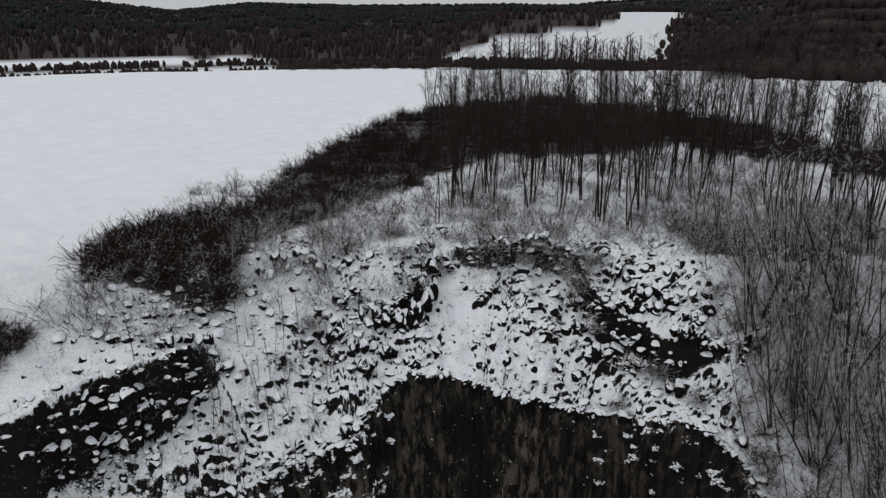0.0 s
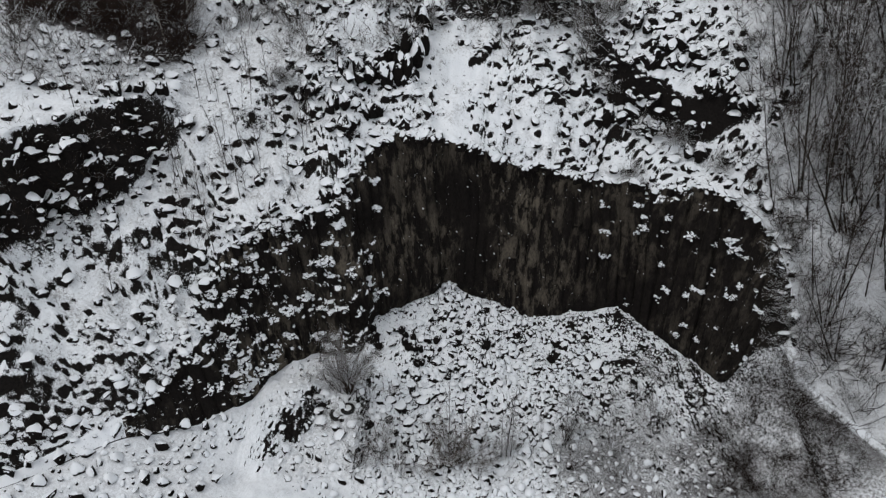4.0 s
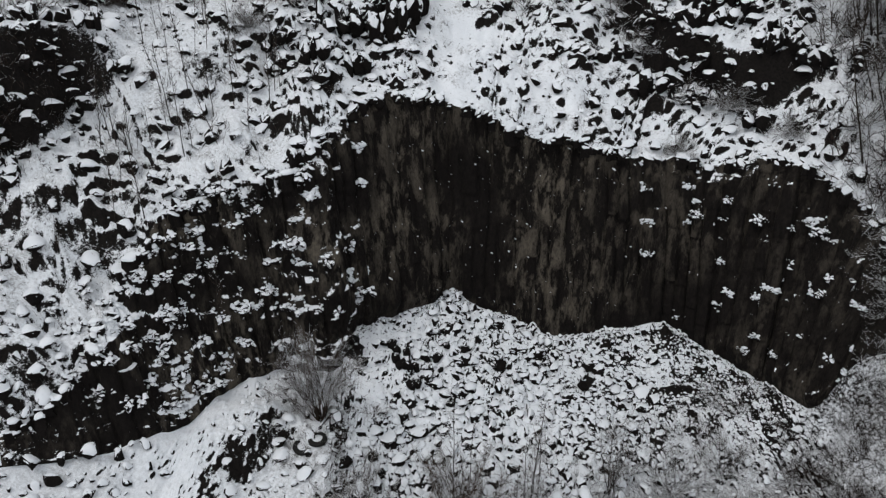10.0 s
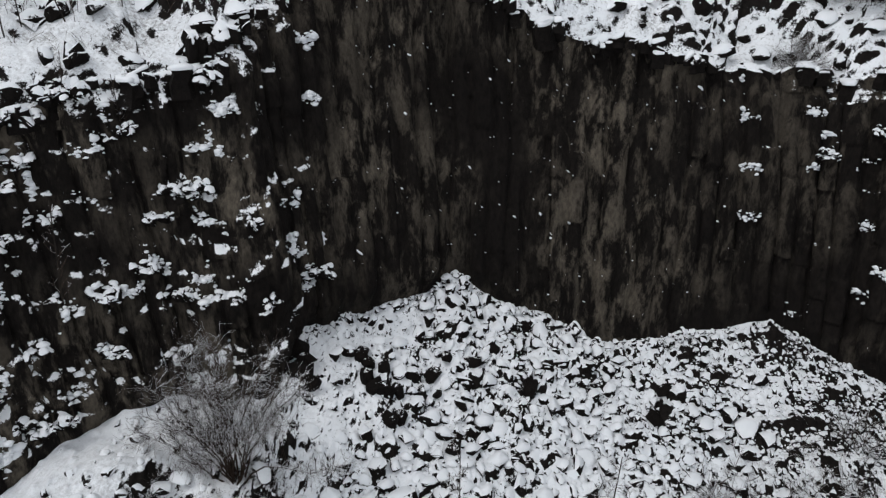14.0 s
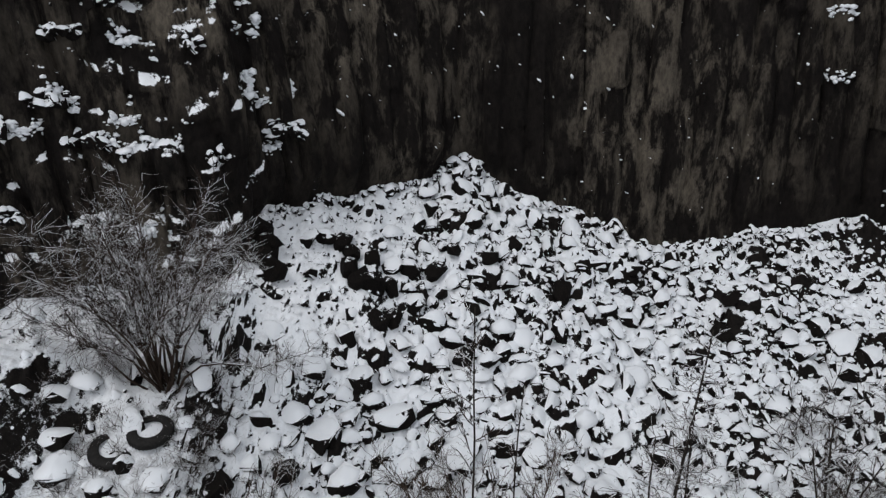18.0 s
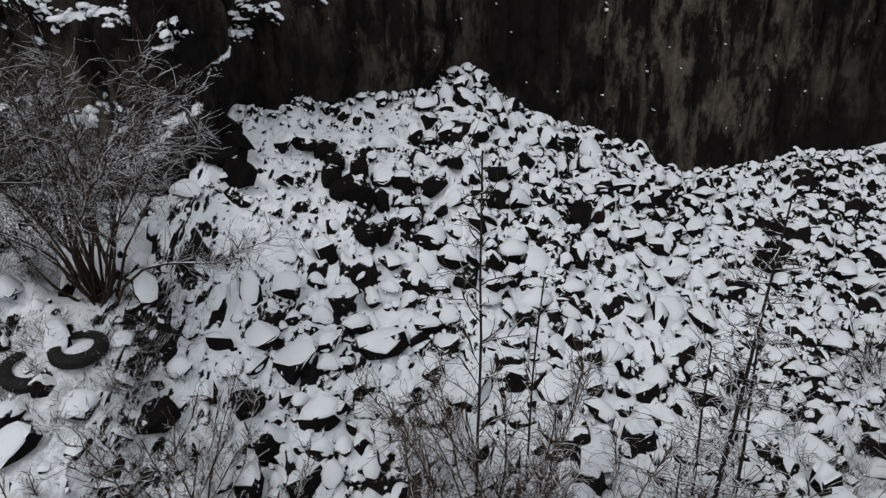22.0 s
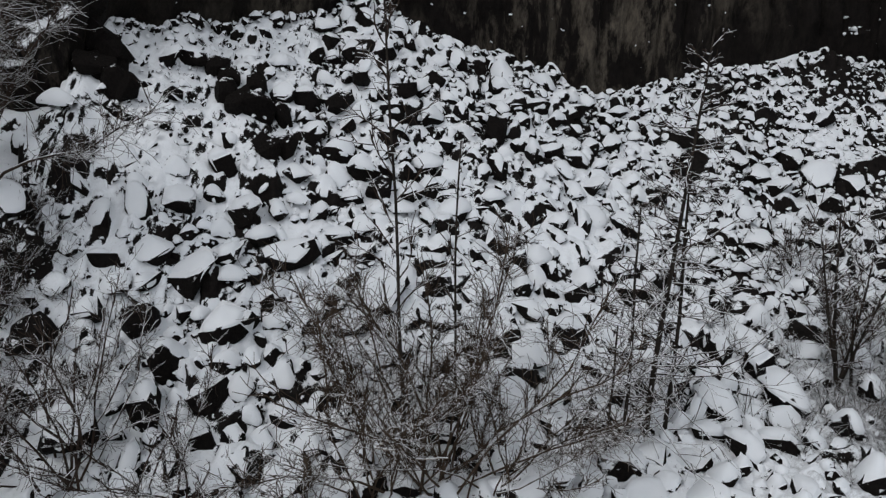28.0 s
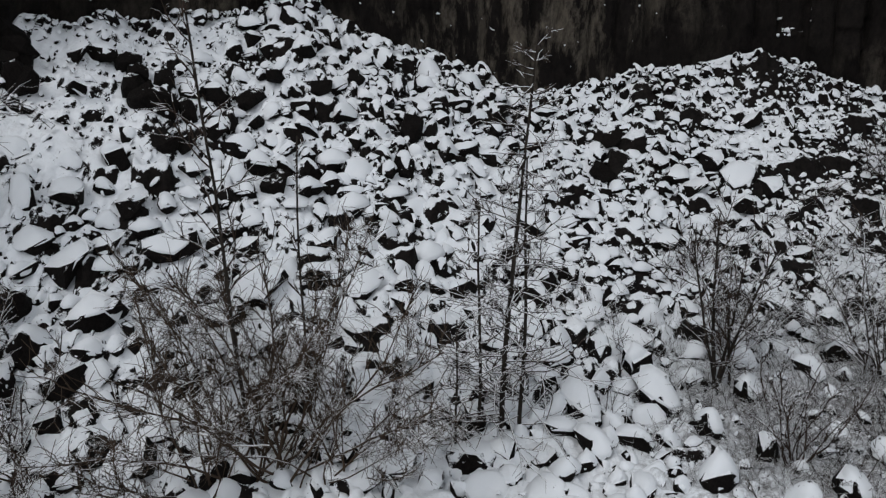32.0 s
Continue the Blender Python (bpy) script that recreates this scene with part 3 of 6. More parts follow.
quarry_face = tagged(new("quarry_face", sheet("quarry_face", NFR, NFR + NFV, FACE_ROCK, left=(WL1 := int(np.argmin(np.abs(FT[:, 0] + 3.5)))), right=(WR0 := int(np.argmin(np.abs(FT[:, 0] - 12.5)))) + 4)), "dark basalt quarry face with pale fresh patches", "rock face", "", "structure")


def wing(left, right, rock):
    """A broken end of the face: blocks of two sizes, each with its riser and its tread."""
    ku = 2
    ft = FT[left:right]
    t = np.arange((len(ft) - 1) * ku + 1) / ku
    i = np.minimum(t.astype(int), len(ft) - 2)
    f = (t - i)[:, None]

    def fine(q):
        q = q[left:right].reshape(len(ft), -1)
        return q[i] * (1 - f) + q[i + 1] * f
    ft, rm, out, s, soft, tall = fine(FT), fine(RM), fine(OUT), fine(arc)[:, 0], fine(WING)[:, 0], fine(TALL)[:, 0]
    fade = np.clip(np.minimum(t, t[::-1]) / 5, 0, 1)
    rows = []
    for v in np.linspace(0, 1, 170):
        p = ft + (rm - ft) * v
        lean = np.zeros(len(p))
        for width, step, seed, share in ((0.85, 1.5, 2, 0.45), (0.42, 0.62, 5, 0.35), (0.24, 0.34, 8, 0.2)):
            cell = np.floor((s + 0.4 * width * fbm(s, p[:, 2], 0.8 / width, 2, seed)) / width)
            n = np.clip(tall / (step * (0.6 + 0.9 * hashed(cell, seed))), 1, 40)
            u = v * n + hashed(cell, seed + 7) * min(1, 6 * v, 6 - 6 * v)
            fl = np.floor(u)
            lean += share * np.clip((fl + sstep(0.72, 1.0, u - fl)) / n, 0, 1)
        k = fade * np.clip(soft * 1.6, 0, 1) * (0 < v < 1) * (1 - 0.9 * sstep(-11.8, -13.2, ft[:, 0]))
        lean = v * (1 - k) + lean * k
        p[:, :2] = ft[:, :2] + (rm - ft)[:, :2] * lean[:, None] + out * (face_offset(s, p[:, 2], tall) * np.clip(min(v, 1 - v) * 12, 0, 1))[:, None]
        rows.append(p)
    g = np.array(rows)
    WINGS.append(g)
    n, m = g.shape[:2]
    a = (np.arange(n - 1)[:, None] * m + np.arange(m - 1)[None]).ravel()
    return fast_mesh("broken_wing", g.reshape(-1, 3), np.stack([a, a + 1, a + m + 1, a + m], 1), rock, True)


WINGS = []
WL0, WR1 = int(np.argmin(np.abs(FT[:, 0] + 18.6))), int(np.argmin(np.abs(FT[:, 0] - 22.8)))
for cols in ((0, WL0 + 3), (WR1 - 2, NS)):
    tagged(new("quarry_face", sheet("quarry_face", NFR, NFR + NFV, GROUND, left=cols[0], right=cols[1])), "low snowy rock bank at the end of the quarry", "rock face", "", "structure")
for cols in ((WL0, WL1 + 4, WING_ROCK), (WR0, WR1 + 1, FACE_ROCK)):
    tagged(new("quarry_face", wing(*cols)), "broken dark basalt wall with snow on its ledges", "rock face", "", "structure")


def near_point(x, y):
    """The height of the ground at a place, from the sheet's own points."""
    q = GRID[:, :, :2].reshape(-1, 2)
    d = (q[:, 0] - x) ** 2 + (q[:, 1] - y) ** 2
    k = np.argsort(d)[:4]
    w = 1 / (d[k] + 0.01)
    return float((GRID.reshape(-1, 3)[k, 2] * w).sum() / w.sum())


# ---------------------------------------------------------------- boulders
def rock_template(seed, flat=0.7, cuts=9, level=2, keep=(0.42, 0.75)):
    """An angular block: a sphere cut by planes, and the snow that lies on its top."""
    g = np.random.default_rng(seed)
    bm = bmesh.new()
    bmesh.ops.create_icosphere(bm, subdivisions=level, radius=1.0)
    co = np.array([v.co for v in bm.verts])
    for _ in range(cuts):
        n = g.normal(size=3)
        n /= np.linalg.norm(n)
        lim = g.uniform(*keep)
        over = co @ n - lim
        co -= np.where(over > 0, over, 0)[:, None] * n
    co *= np.array([g.uniform(0.8, 1.25), g.uniform(0.7, 1.0), flat * g.uniform(0.8, 1.2)])
    lump = fbm(co[:, 0] + 3.1 * co[:, 2] + seed, co[:, 1] - 2.3 * co[:, 2], 1.3, 3, seed % 7)
    co *= (1 + 0.13 * lump)[:, None]
    co += g.normal(size=co.shape) * 0.015
    for v, c in zip(bm.verts, co):
        v.co = c
    bm.normal_update()
    faces = [[v.index for v in f.verts] for f in bm.faces]
    nz = np.array([f.normal.z for f in bm.faces])
    tops = [f for f, n in zip(faces, nz) if n > 0.55]
    bm.free()
    used = sorted({i for f in tops for i in f})
    where = {i: k for k, i in enumerate(used)}
    rim_count = {}
    for f in tops:
        for e in ((f[0], f[1]), (f[1], f[2]), (f[2], f[0])):
            rim_count[tuple(sorted(e))] = rim_count.get(tuple(sorted(e)), 0) + 1
    edge = {i for e, c in rim_count.items() if c == 1 for i in e}
    cap = np.array([co[i] for i in used])
    inner = np.array([0.0 if i in edge else 1.0 for i in used])
    thick = 0.11 if level < 3 else 0.07
    cap = cap * np.array([1.02, 1.02, 1.0]) + np.c_[np.zeros((len(cap), 2)), 0.03 + inner * thick]
    cap[inner == 0, :2] *= g.uniform(0.93, 1.05, ((inner == 0).sum(), 1))
    cap[inner == 0, 2] -= 0.04
    return co, np.array(faces), cap, np.array([[where[i] for i in f] for f in tops])


TEMPL = [rock_template(100 + i, 0.5 + 0.05 * (i % 8), 7 + i % 5) for i in range(14)]
SMALL = [rock_template(140 + i, 0.6 + 0.05 * (i % 8), 6 + i % 4, 1) for i in range(16)]


def block_template(seed, cap=1.0, flat=0.68, hold=0.44, points=(11, 16)):
    """A broken basalt block, tilted a little downhill (-y), and the snow pillow on its upper faces."""
    g = np.random.default_rng(seed)
    p = g.normal(size=(int(g.integers(*points)), 3))
    p /= (np.abs(p) ** 3.5).sum(1)[:, None] ** (1 / 3.5)
    p *= np.array([1.0, g.uniform(0.68, 0.95), flat * g.uniform(0.8, 1.25)])
    turn = Matrix.Rotation(radians(g.normal(14, 15)), 3, "X") @ Matrix.Rotation(radians(g.normal(0, 13)), 3, "Y") @ Matrix.Rotation(g.uniform(0, 6.28), 3, "Z")
    p = p @ np.array(turn).T
    bm = bmesh.new()
    vs = [bm.verts.new(q) for q in p]
    bmesh.ops.convex_hull(bm, input=vs)
    bmesh.ops.delete(bm, geom=[v for v in bm.verts if not v.link_faces], context="VERTS")
    bm.verts.index_update()
    bm.normal_update()
    co = np.array([v.co for v in bm.verts])
    faces = np.array([[v.index for v in f.verts] for f in bm.faces])
    nm = np.array([f.normal for f in bm.faces])
    off = np.array([f.normal.dot(f.verts[0].co) for f in bm.faces])
    bm.free()
    up, dn = nm[:, 2] > 0.03, nm[:, 2] < -0.03

    def top(x, y):
        z = (off[up] - np.multiply.outer(x, nm[up, 0]) - np.multiply.outer(y, nm[up, 1])) / nm[up, 2]
        low = ((off[dn] - np.multiply.outer(x, nm[dn, 0]) - np.multiply.outer(y, nm[dn, 1])) / nm[dn, 2]).max(-1)
        return z.min(-1), (z.min(-1) > low + 0.02) & (nm[up, 2][z.argmin(-1)] > hold)
    gx, gy = np.meshgrid(np.linspace(-1.3, 1.3, 40), np.linspace(-1.3, 1.3, 40))
    ok = top(gx, gy)[1]
    if not ok.any():
        return block_template(seed + 1000, cap, flat, hold, points)
    cx, cy = gx[ok].mean(), gy[ok].mean()
    na = 13
    th = np.arange(na) / na * 2 * math.pi + g.uniform(0, 1)
    r = np.linspace(0.02, 1.6, 60)
    inside = top(cx + np.multiply.outer(np.cos(th), r), cy + np.multiply.outer(np.sin(th), r))[1]
    reach = r[np.maximum(np.argmin(np.c_[inside, np.zeros(na, bool)], 1) - 1, 0)]
    reach = np.maximum(reach * 0.5 + 0.25 * (np.roll(reach, 1) + np.roll(reach, -1)), 0.12) * g.uniform(0.94, 1.05, na)
    cv = []
    for share, thick in ((1.05, -0.13), (1.06, -0.01), (0.97, 0.11), (0.72, 0.17), (0.36, 0.20), (0.0, 0.20)):
        x, y = cx + np.cos(th) * reach * share, cy + np.sin(th) * reach * share
        sx, sy = cx + np.cos(th) * reach * min(share, 0.97), cy + np.sin(th) * reach * min(share, 0.97)
        z = np.mean([top(sx * 0.9 + a, sy * 0.9 + b)[0] for a in (-0.2, 0.2) for b in (-0.2, 0.2)], 0) * 0.75 + 0.25 * top(sx, sy)[0]
        cv.append(np.c_[x, y, z + thick * cap + g.normal(0, 0.012, na)])
    cv[-1] = cv[-1].mean(0)[None]
    cf = []
    for k in range(4):
        for i in range(na):
            a, b = k * na + i, k * na + (i + 1) % na
            cf += [(a, b, b + na), (a, b + na, a + na)]
    cf += [(4 * na + i, 4 * na + (i + 1) % na, 5 * na) for i in range(na)]
    return co, faces, np.concatenate(cv), np.array(cf)


BLOCKT = [block_template(600 + i, 1.0, 0.55 + 0.05 * (i % 6)) for i in range(30)]
LARGET = [block_template(700 + i, 0.55, 0.55 + 0.05 * (i % 5), 0.5, (18, 28)) for i in range(16)]
FINET = [block_template(800 + i, 1.2, 0.7, 0.35, (7, 9)) for i in range(14)]
BLOCK_ME = [fast_mesh("stone", t[0], t[1], ROCK) for t in BLOCKT]
BLOCKCAP_ME = [fast_mesh("snow_cap", t[2], t[3], SNOW, True) for t in BLOCKT]
LARGE_ME = [fast_mesh("boulder", t[0], t[1], ROCK) for t in LARGET]
LARGEBARE_ME = [fast_mesh("boulder", t[0], t[1], BARE_ROCK) for t in LARGET]
LARGETHICK_ME = [fast_mesh("snow_cap", t[2], t[3], SNOW, True) for t in [block_template(700 + i, 1.0, 0.55 + 0.05 * (i % 5), 0.42, (18, 28)) for i in range(16)]]
LARGECAP_ME = [fast_mesh("snow_cap", t[2], t[3], SNOW, True) for t in LARGET]


def pile(name, templ, places, label, cap_name="snow_cover"):
    """Many blocks and their snow, joined: x, y, z, size, turn, height."""
    q = np.array(places)
    kind = (np.arange(len(q)) * 7 + (q[:, 4] * 13).astype(int)) % len(templ)
    ob = None
    for nm, vi, fi, mat in ((name, 0, 1, ROCK), (cap_name, 2, 3, SNOW)):
        vs, fs, base = [], [], 0
        for k, t in enumerate(templ):
            w = q[kind == k]
            if not len(w):
                continue
            c, sn = np.cos(w[:, 4])[:, None], np.sin(w[:, 4])[:, None]
            x, y, z = (t[vi][:, i][None] * w[:, 3:4] for i in range(3))
            vs.append(np.stack([x * c - y * sn + w[:, :1], x * sn + y * c + w[:, 1:2], z * (w[:, 5:6] / w[:, 3:4]) + w[:, 2:3]], -1).reshape(-1, 3))
            fs.append((t[fi][None] + base + len(t[vi]) * np.arange(len(w))[:, None, None]).reshape(-1, 3))
            base += len(vs[-1])
        me = fast_mesh(nm, np.concatenate(vs), np.concatenate(fs), mat, nm == cap_name)
        if ob is None:
            ob = tagged(new(nm, me), label, "stones", "", "stuff")
        else:
            tagged(part(nm, me, ob), "", "", "", "stuff")
    return ob


def thrown(lo, hi, tries, weight, size, way, apart=0.78, taken=(), room=None):
    """Places for blocks that lie side by side: x, y, z, size and the turn that faces downhill; the largest first."""
    g = spread(GRID[lo:hi], 2, 2)
    du, dv = (np.linalg.norm(np.gradient(g, axis=k), axis=2) for k in (1, 0))
    f = g.reshape(-1, 3)
    w = (du * dv).ravel() * np.clip(weight(f[:, 0], f[:, 1], f[:, 2]), 0, None)
    k = rng.choice(len(f), tries, p=w / w.sum())
    p = f[k] + np.c_[rng.normal(0, 0.05, tries), rng.normal(0, 0.05, tries), np.zeros(tries)]
    r = size(p[:, 0], p[:, 1], p[:, 2], tries)
    d = way[np.minimum((k % g.shape[1]) // 2, len(way) - 1)]
    turn = np.arctan2(d[:, 1], d[:, 0]) + math.pi / 2
    wide = np.ones(tries) if room is None else room(p[:, 0], p[:, 1])
    cell, out, grid = 0.7, [], {}
    for x, y, rr in taken:
        grid.setdefault((int(x // cell), int(y // cell)), []).append((x, y, rr))
    for i in np.argsort(-r):
        x, y, rr = float(p[i, 0]), float(p[i, 1]), float(r[i] * wide[i])
        cx, cy = int(x // cell), int(y // cell)
        if any((x - a) ** 2 + (y - b) ** 2 < (apart * (rr + c)) ** 2 for ix in (cx - 1, cx, cx + 1) for iy in (cy - 1, cy, cy + 1) for a, b, c in grid.get((ix, iy), ())):
            continue
        grid.setdefault((cx, cy), []).append((x, y, rr))
        out.append((x, y, float(p[i, 2]), float(r[i]), float(turn[i])))
    return out


def grid_pick(row_lo, row_hi, n, weight):
    """Random places on rows of the ground sheet, by a weight of x, y, z; returns points."""
    g = GRID[row_lo:row_hi].reshape(-1, 3)
    gi = GRID[row_lo:row_hi]
    du = np.linalg.norm(np.gradient(gi, axis=1), axis=2)
    dv = np.linalg.norm(np.gradient(gi, axis=0), axis=2)
    w = (du * dv).ravel() * np.clip(weight(g[:, 0], g[:, 1], g[:, 2]), 0, None)
    k = rng.choice(len(g), n, p=w / w.sum())
    return g[k] + np.c_[rng.normal(0, 0.1, n), rng.normal(0, 0.1, n), np.zeros(n)]


# basalt columns: uneven prisms with a snow cushion on the broken top
def column_template(seed, levels, lean=0.16, corners=(5, 8), rings=((1.0, -0.10), (1.03, 0.03), (0.87, 0.17), (0.46, 0.25)), top=0.27):
    g = np.random.default_rng(seed)
    n = int(g.integers(*corners))
    ang = np.sort((np.arange(n) + g.uniform(-0.28, 0.28, n)) / n * 2 * math.pi)
    rad = g.uniform(0.78, 1.12, n)
    slim = np.array([1.0, g.uniform(0.6, 1.0)])
    ring = np.c_[np.cos(ang) * rad, np.sin(ang) * rad] * slim
    tilt = g.normal(0, lean, 2)
    v, f = [], []
    for k, (z, s) in enumerate(levels):
        shift = g.normal(0, 0.11, 2) if k < 3 else np.zeros(2)
        q = ring * s + shift
        v += [(*p, z + (p @ tilt if k > 1 else 0) + g.normal(0, 0.02)) for p in q]
    for k in range(len(levels) - 1):
        for i in range(n):
            j = (i + 1) % n
            a, b, c, d = k * n + i, k * n + j, (k + 1) * n + j, (k + 1) * n + i
            f += [(a, b, c), (a, c, d)]
    v.append((0, 0, 0.02))
    f += [((len(levels) - 1) * n + i, (len(levels) - 1) * n + (i + 1) % n, len(v) - 1) for i in range(n)]
    cv, cf = [], []
    th = np.sort(np.r_[ang, ang + 0.4])
    m = len(th)
    rr = np.interp(th, np.r_[ang - 2 * math.pi, ang, ang + 2 * math.pi], np.tile(rad, 3)) * (1 + g.normal(0, 0.06, m))
    for s, z in rings:
        q = np.c_[np.cos(th), np.sin(th)] * (rr * s)[:, None] * slim
        cv += [(*p, z + p @ tilt + g.normal(0, 0.012)) for p in q]
    for k in range(3):
        for i in range(m):
            j = (i + 1) % m
            a, b, c, d = k * m + i, k * m + j, (k + 1) * m + j, (k + 1) * m + i
            cf += [(a, b, c), (a, c, d)]
    cv.append((0, 0, top))
    cf += [(3 * m + i, 3 * m + (i + 1) % m, len(cv) - 1) for i in range(m)]
    return np.array(v, float), np.array(f), np.array(cv, float), np.array(cf)


SHAFT = [(-1.9, 1.3), (-1.0, 1.15), (-0.35, 1.06), (-0.06, 1.0), (0.0, 0.9)]
COLT = [column_template(300 + i, SHAFT, 0.26, (4, 8)) for i in range(16)]


def joined(name, templ, places, label, slope=0.0, bare=0):
    """Many pieces with their snow as two meshes: x, y, z, size, turn."""
    ob = None
    for nm, vi, fi, mat in ((name, 0, 1, ROCK), ("snow_cover", 2, 3, SNOW)):
        vs, fs, base = [], [], 0
        for n, (x, y, z, s, turn) in enumerate(places):
            if vi and n % 5 < bare:
                continue
            t = templ[(n * 5 + int(turn * 10)) % len(templ)]
            c, sn = math.cos(turn), math.sin(turn)
            v = t[vi] * s
            # every piece leans a little its own way
            lx, ly = 0.11 * math.sin(turn * 7 + n), 0.11 * math.cos(turn * 5 + n)
            zz = v[:, 2] + v[:, 0] * lx + v[:, 1] * ly + slope * (v[:, 0] * sn + v[:, 1] * c)
            vs.append(np.c_[v[:, 0] * c - v[:, 1] * sn + x, v[:, 0] * sn + v[:, 1] * c + y, zz + z])
            fs.append(t[fi] + base)
            base += len(v)
        me = fast_mesh(nm, np.concatenate(vs), np.concatenate(fs), mat, nm == "snow_cover")
        if ob is None:
            ob = tagged(new(nm, me), label, "stones", "", "stuff")
        else:
            tagged(part(nm, me, ob), "", "", "", "stuff")
    return ob


# ---------------------------------------------------------------- bare trees and bushes
class Wood:
    """Collects tapered stems and turns them into one mesh."""

    def __init__(self):
        self.v, self.f, self.n = [], [], 0

    def stem(self, pts, r0, r1, sides):
        pts = np.asarray(pts, float)
        k = len(pts)
        d = np.gradient(pts, axis=0)
        d /= np.linalg.norm(d, axis=1)[:, None] + 1e-9
        ref = np.where(np.abs(d[:, 2:3]) > 0.9, [[1.0, 0, 0]], [[0, 0, 1.0]])
        a = np.cross(d, ref)
        a /= np.linalg.norm(a, axis=1)[:, None] + 1e-9
        b = np.cross(d, a)
        th = np.arange(sides) / sides * 2 * math.pi
        r = np.linspace(r0, r1, k)[:, None, None]
        ring = pts[:, None] + r * (np.cos(th)[None, :, None] * a[:, None] + np.sin(th)[None, :, None] * b[:, None])
        self.v.append(ring.reshape(-1, 3))
        i = np.arange(k - 1)[:, None] * sides + np.arange(sides)[None]
        j = np.arange(k - 1)[:, None] * sides + (np.arange(sides)[None] + 1) % sides
        self.f.append(np.stack([i, i + sides, j + sides, j], -1).reshape(-1, 4) + self.n)
        self.n += k * sides

    def arrays(self):
        return np.concatenate(self.v), np.concatenate(self.f)

    def me(self, name, material):
        v, f = self.arrays()
        return fast_mesh(name, v, f, material, True)


def bend(g, start, way, length, k, wander=0.12, rise=0.0):
    """A wandering line of k points."""
    pts, way = [np.array(start, float)], np.array(way, float)
    for _ in range(k - 1):
        way = way + g.normal(0, wander, 3) + np.array([0, 0, rise])
        way /= np.linalg.norm(way)
        pts.append(pts[-1] + way * length / (k - 1))
    return np.array(pts)


def tree_parts(seed, height, r0, limbs, low, reach, twigs=4, fine=0.011, steep=0.9, stems=1, droop=0.02, leaning=0.05, apart=None, fork=0.22):
    """Trunk stems and the crown of limbs and twigs."""
    g = np.random.default_rng(seed)
    trunk, crown = Wood(), Wood()
    for s in range(stems):
        hh = height * (1 if s == 0 else g.uniform(0.6, 0.95))
        base = np.array([0, 0, -0.25]) if s == 0 else np.r_[g.normal(0, fork, 2), -0.25]
        lean = np.r_[g.normal(0, leaning * (1 + (stems > 1)), 2), 1]
        line = bend(g, base, lean / np.linalg.norm(lean), hh, 9, 0.2 * leaning + 0.02, 0.03)
        trunk.stem(line, r0 * (1 if s == 0 else 0.75), fine * 1.3, 6)
        for i in range(limbs):
            t = low + (0.97 - low) * (i + g.uniform(0, 1)) / limbs
            x = t * 8
            a = int(min(7, x))
            p = line[a] + (line[a + 1] - line[a]) * (x - a)
            az = g.uniform(0, 2 * math.pi)
            up = g.normal(steep, 0.25)
            way = np.array([math.cos(az), math.sin(az), up])
            ln = reach * (1.08 - (0.72 if steep > 0.3 else 0.96) * t) * g.uniform(0.55, 1.15) * hh
            limb = bend(g, p, way / np.linalg.norm(way), ln, 5, 0.13, droop)
            lr = max(fine * 1.2, r0 * (1 - t) * 0.42)
            if apart is not None:
                crown = Wood()
                apart.append(crown)
            crown.stem(limb, lr, fine * 0.9, 4 if twigs > 3 else 3)
            for _ in range(twigs):
                q = g.uniform(0.2, 1.0) * 4
                c = int(min(3, q))
                tp = limb[c] + (limb[c + 1] - limb[c]) * (q - c)
                d = limb[c + 1] - limb[c]
                d = d / np.linalg.norm(d) + g.normal(0, 0.55, 3) + np.array([0, 0, 0.15])
                tw = bend(g, tp, d / np.linalg.norm(d), ln * g.uniform(0.25, 0.55), 3, 0.2, droop)
                crown.stem(tw, fine, fine * 0.6, 3)
                if twigs > 2:
                    for e in ((1, 2) if twigs > 3 else (1,)):
                        d2 = tw[e] - tw[e - 1]
                        d2 = d2 / np.linalg.norm(d2) + g.normal(0, 0.6, 3)
                        crown.stem(bend(g, tw[e], d2 / np.linalg.norm(d2), ln * g.uniform(0.12, 0.26), 2), fine * 0.7, fine * 0.45, 3)
    return trunk, crown


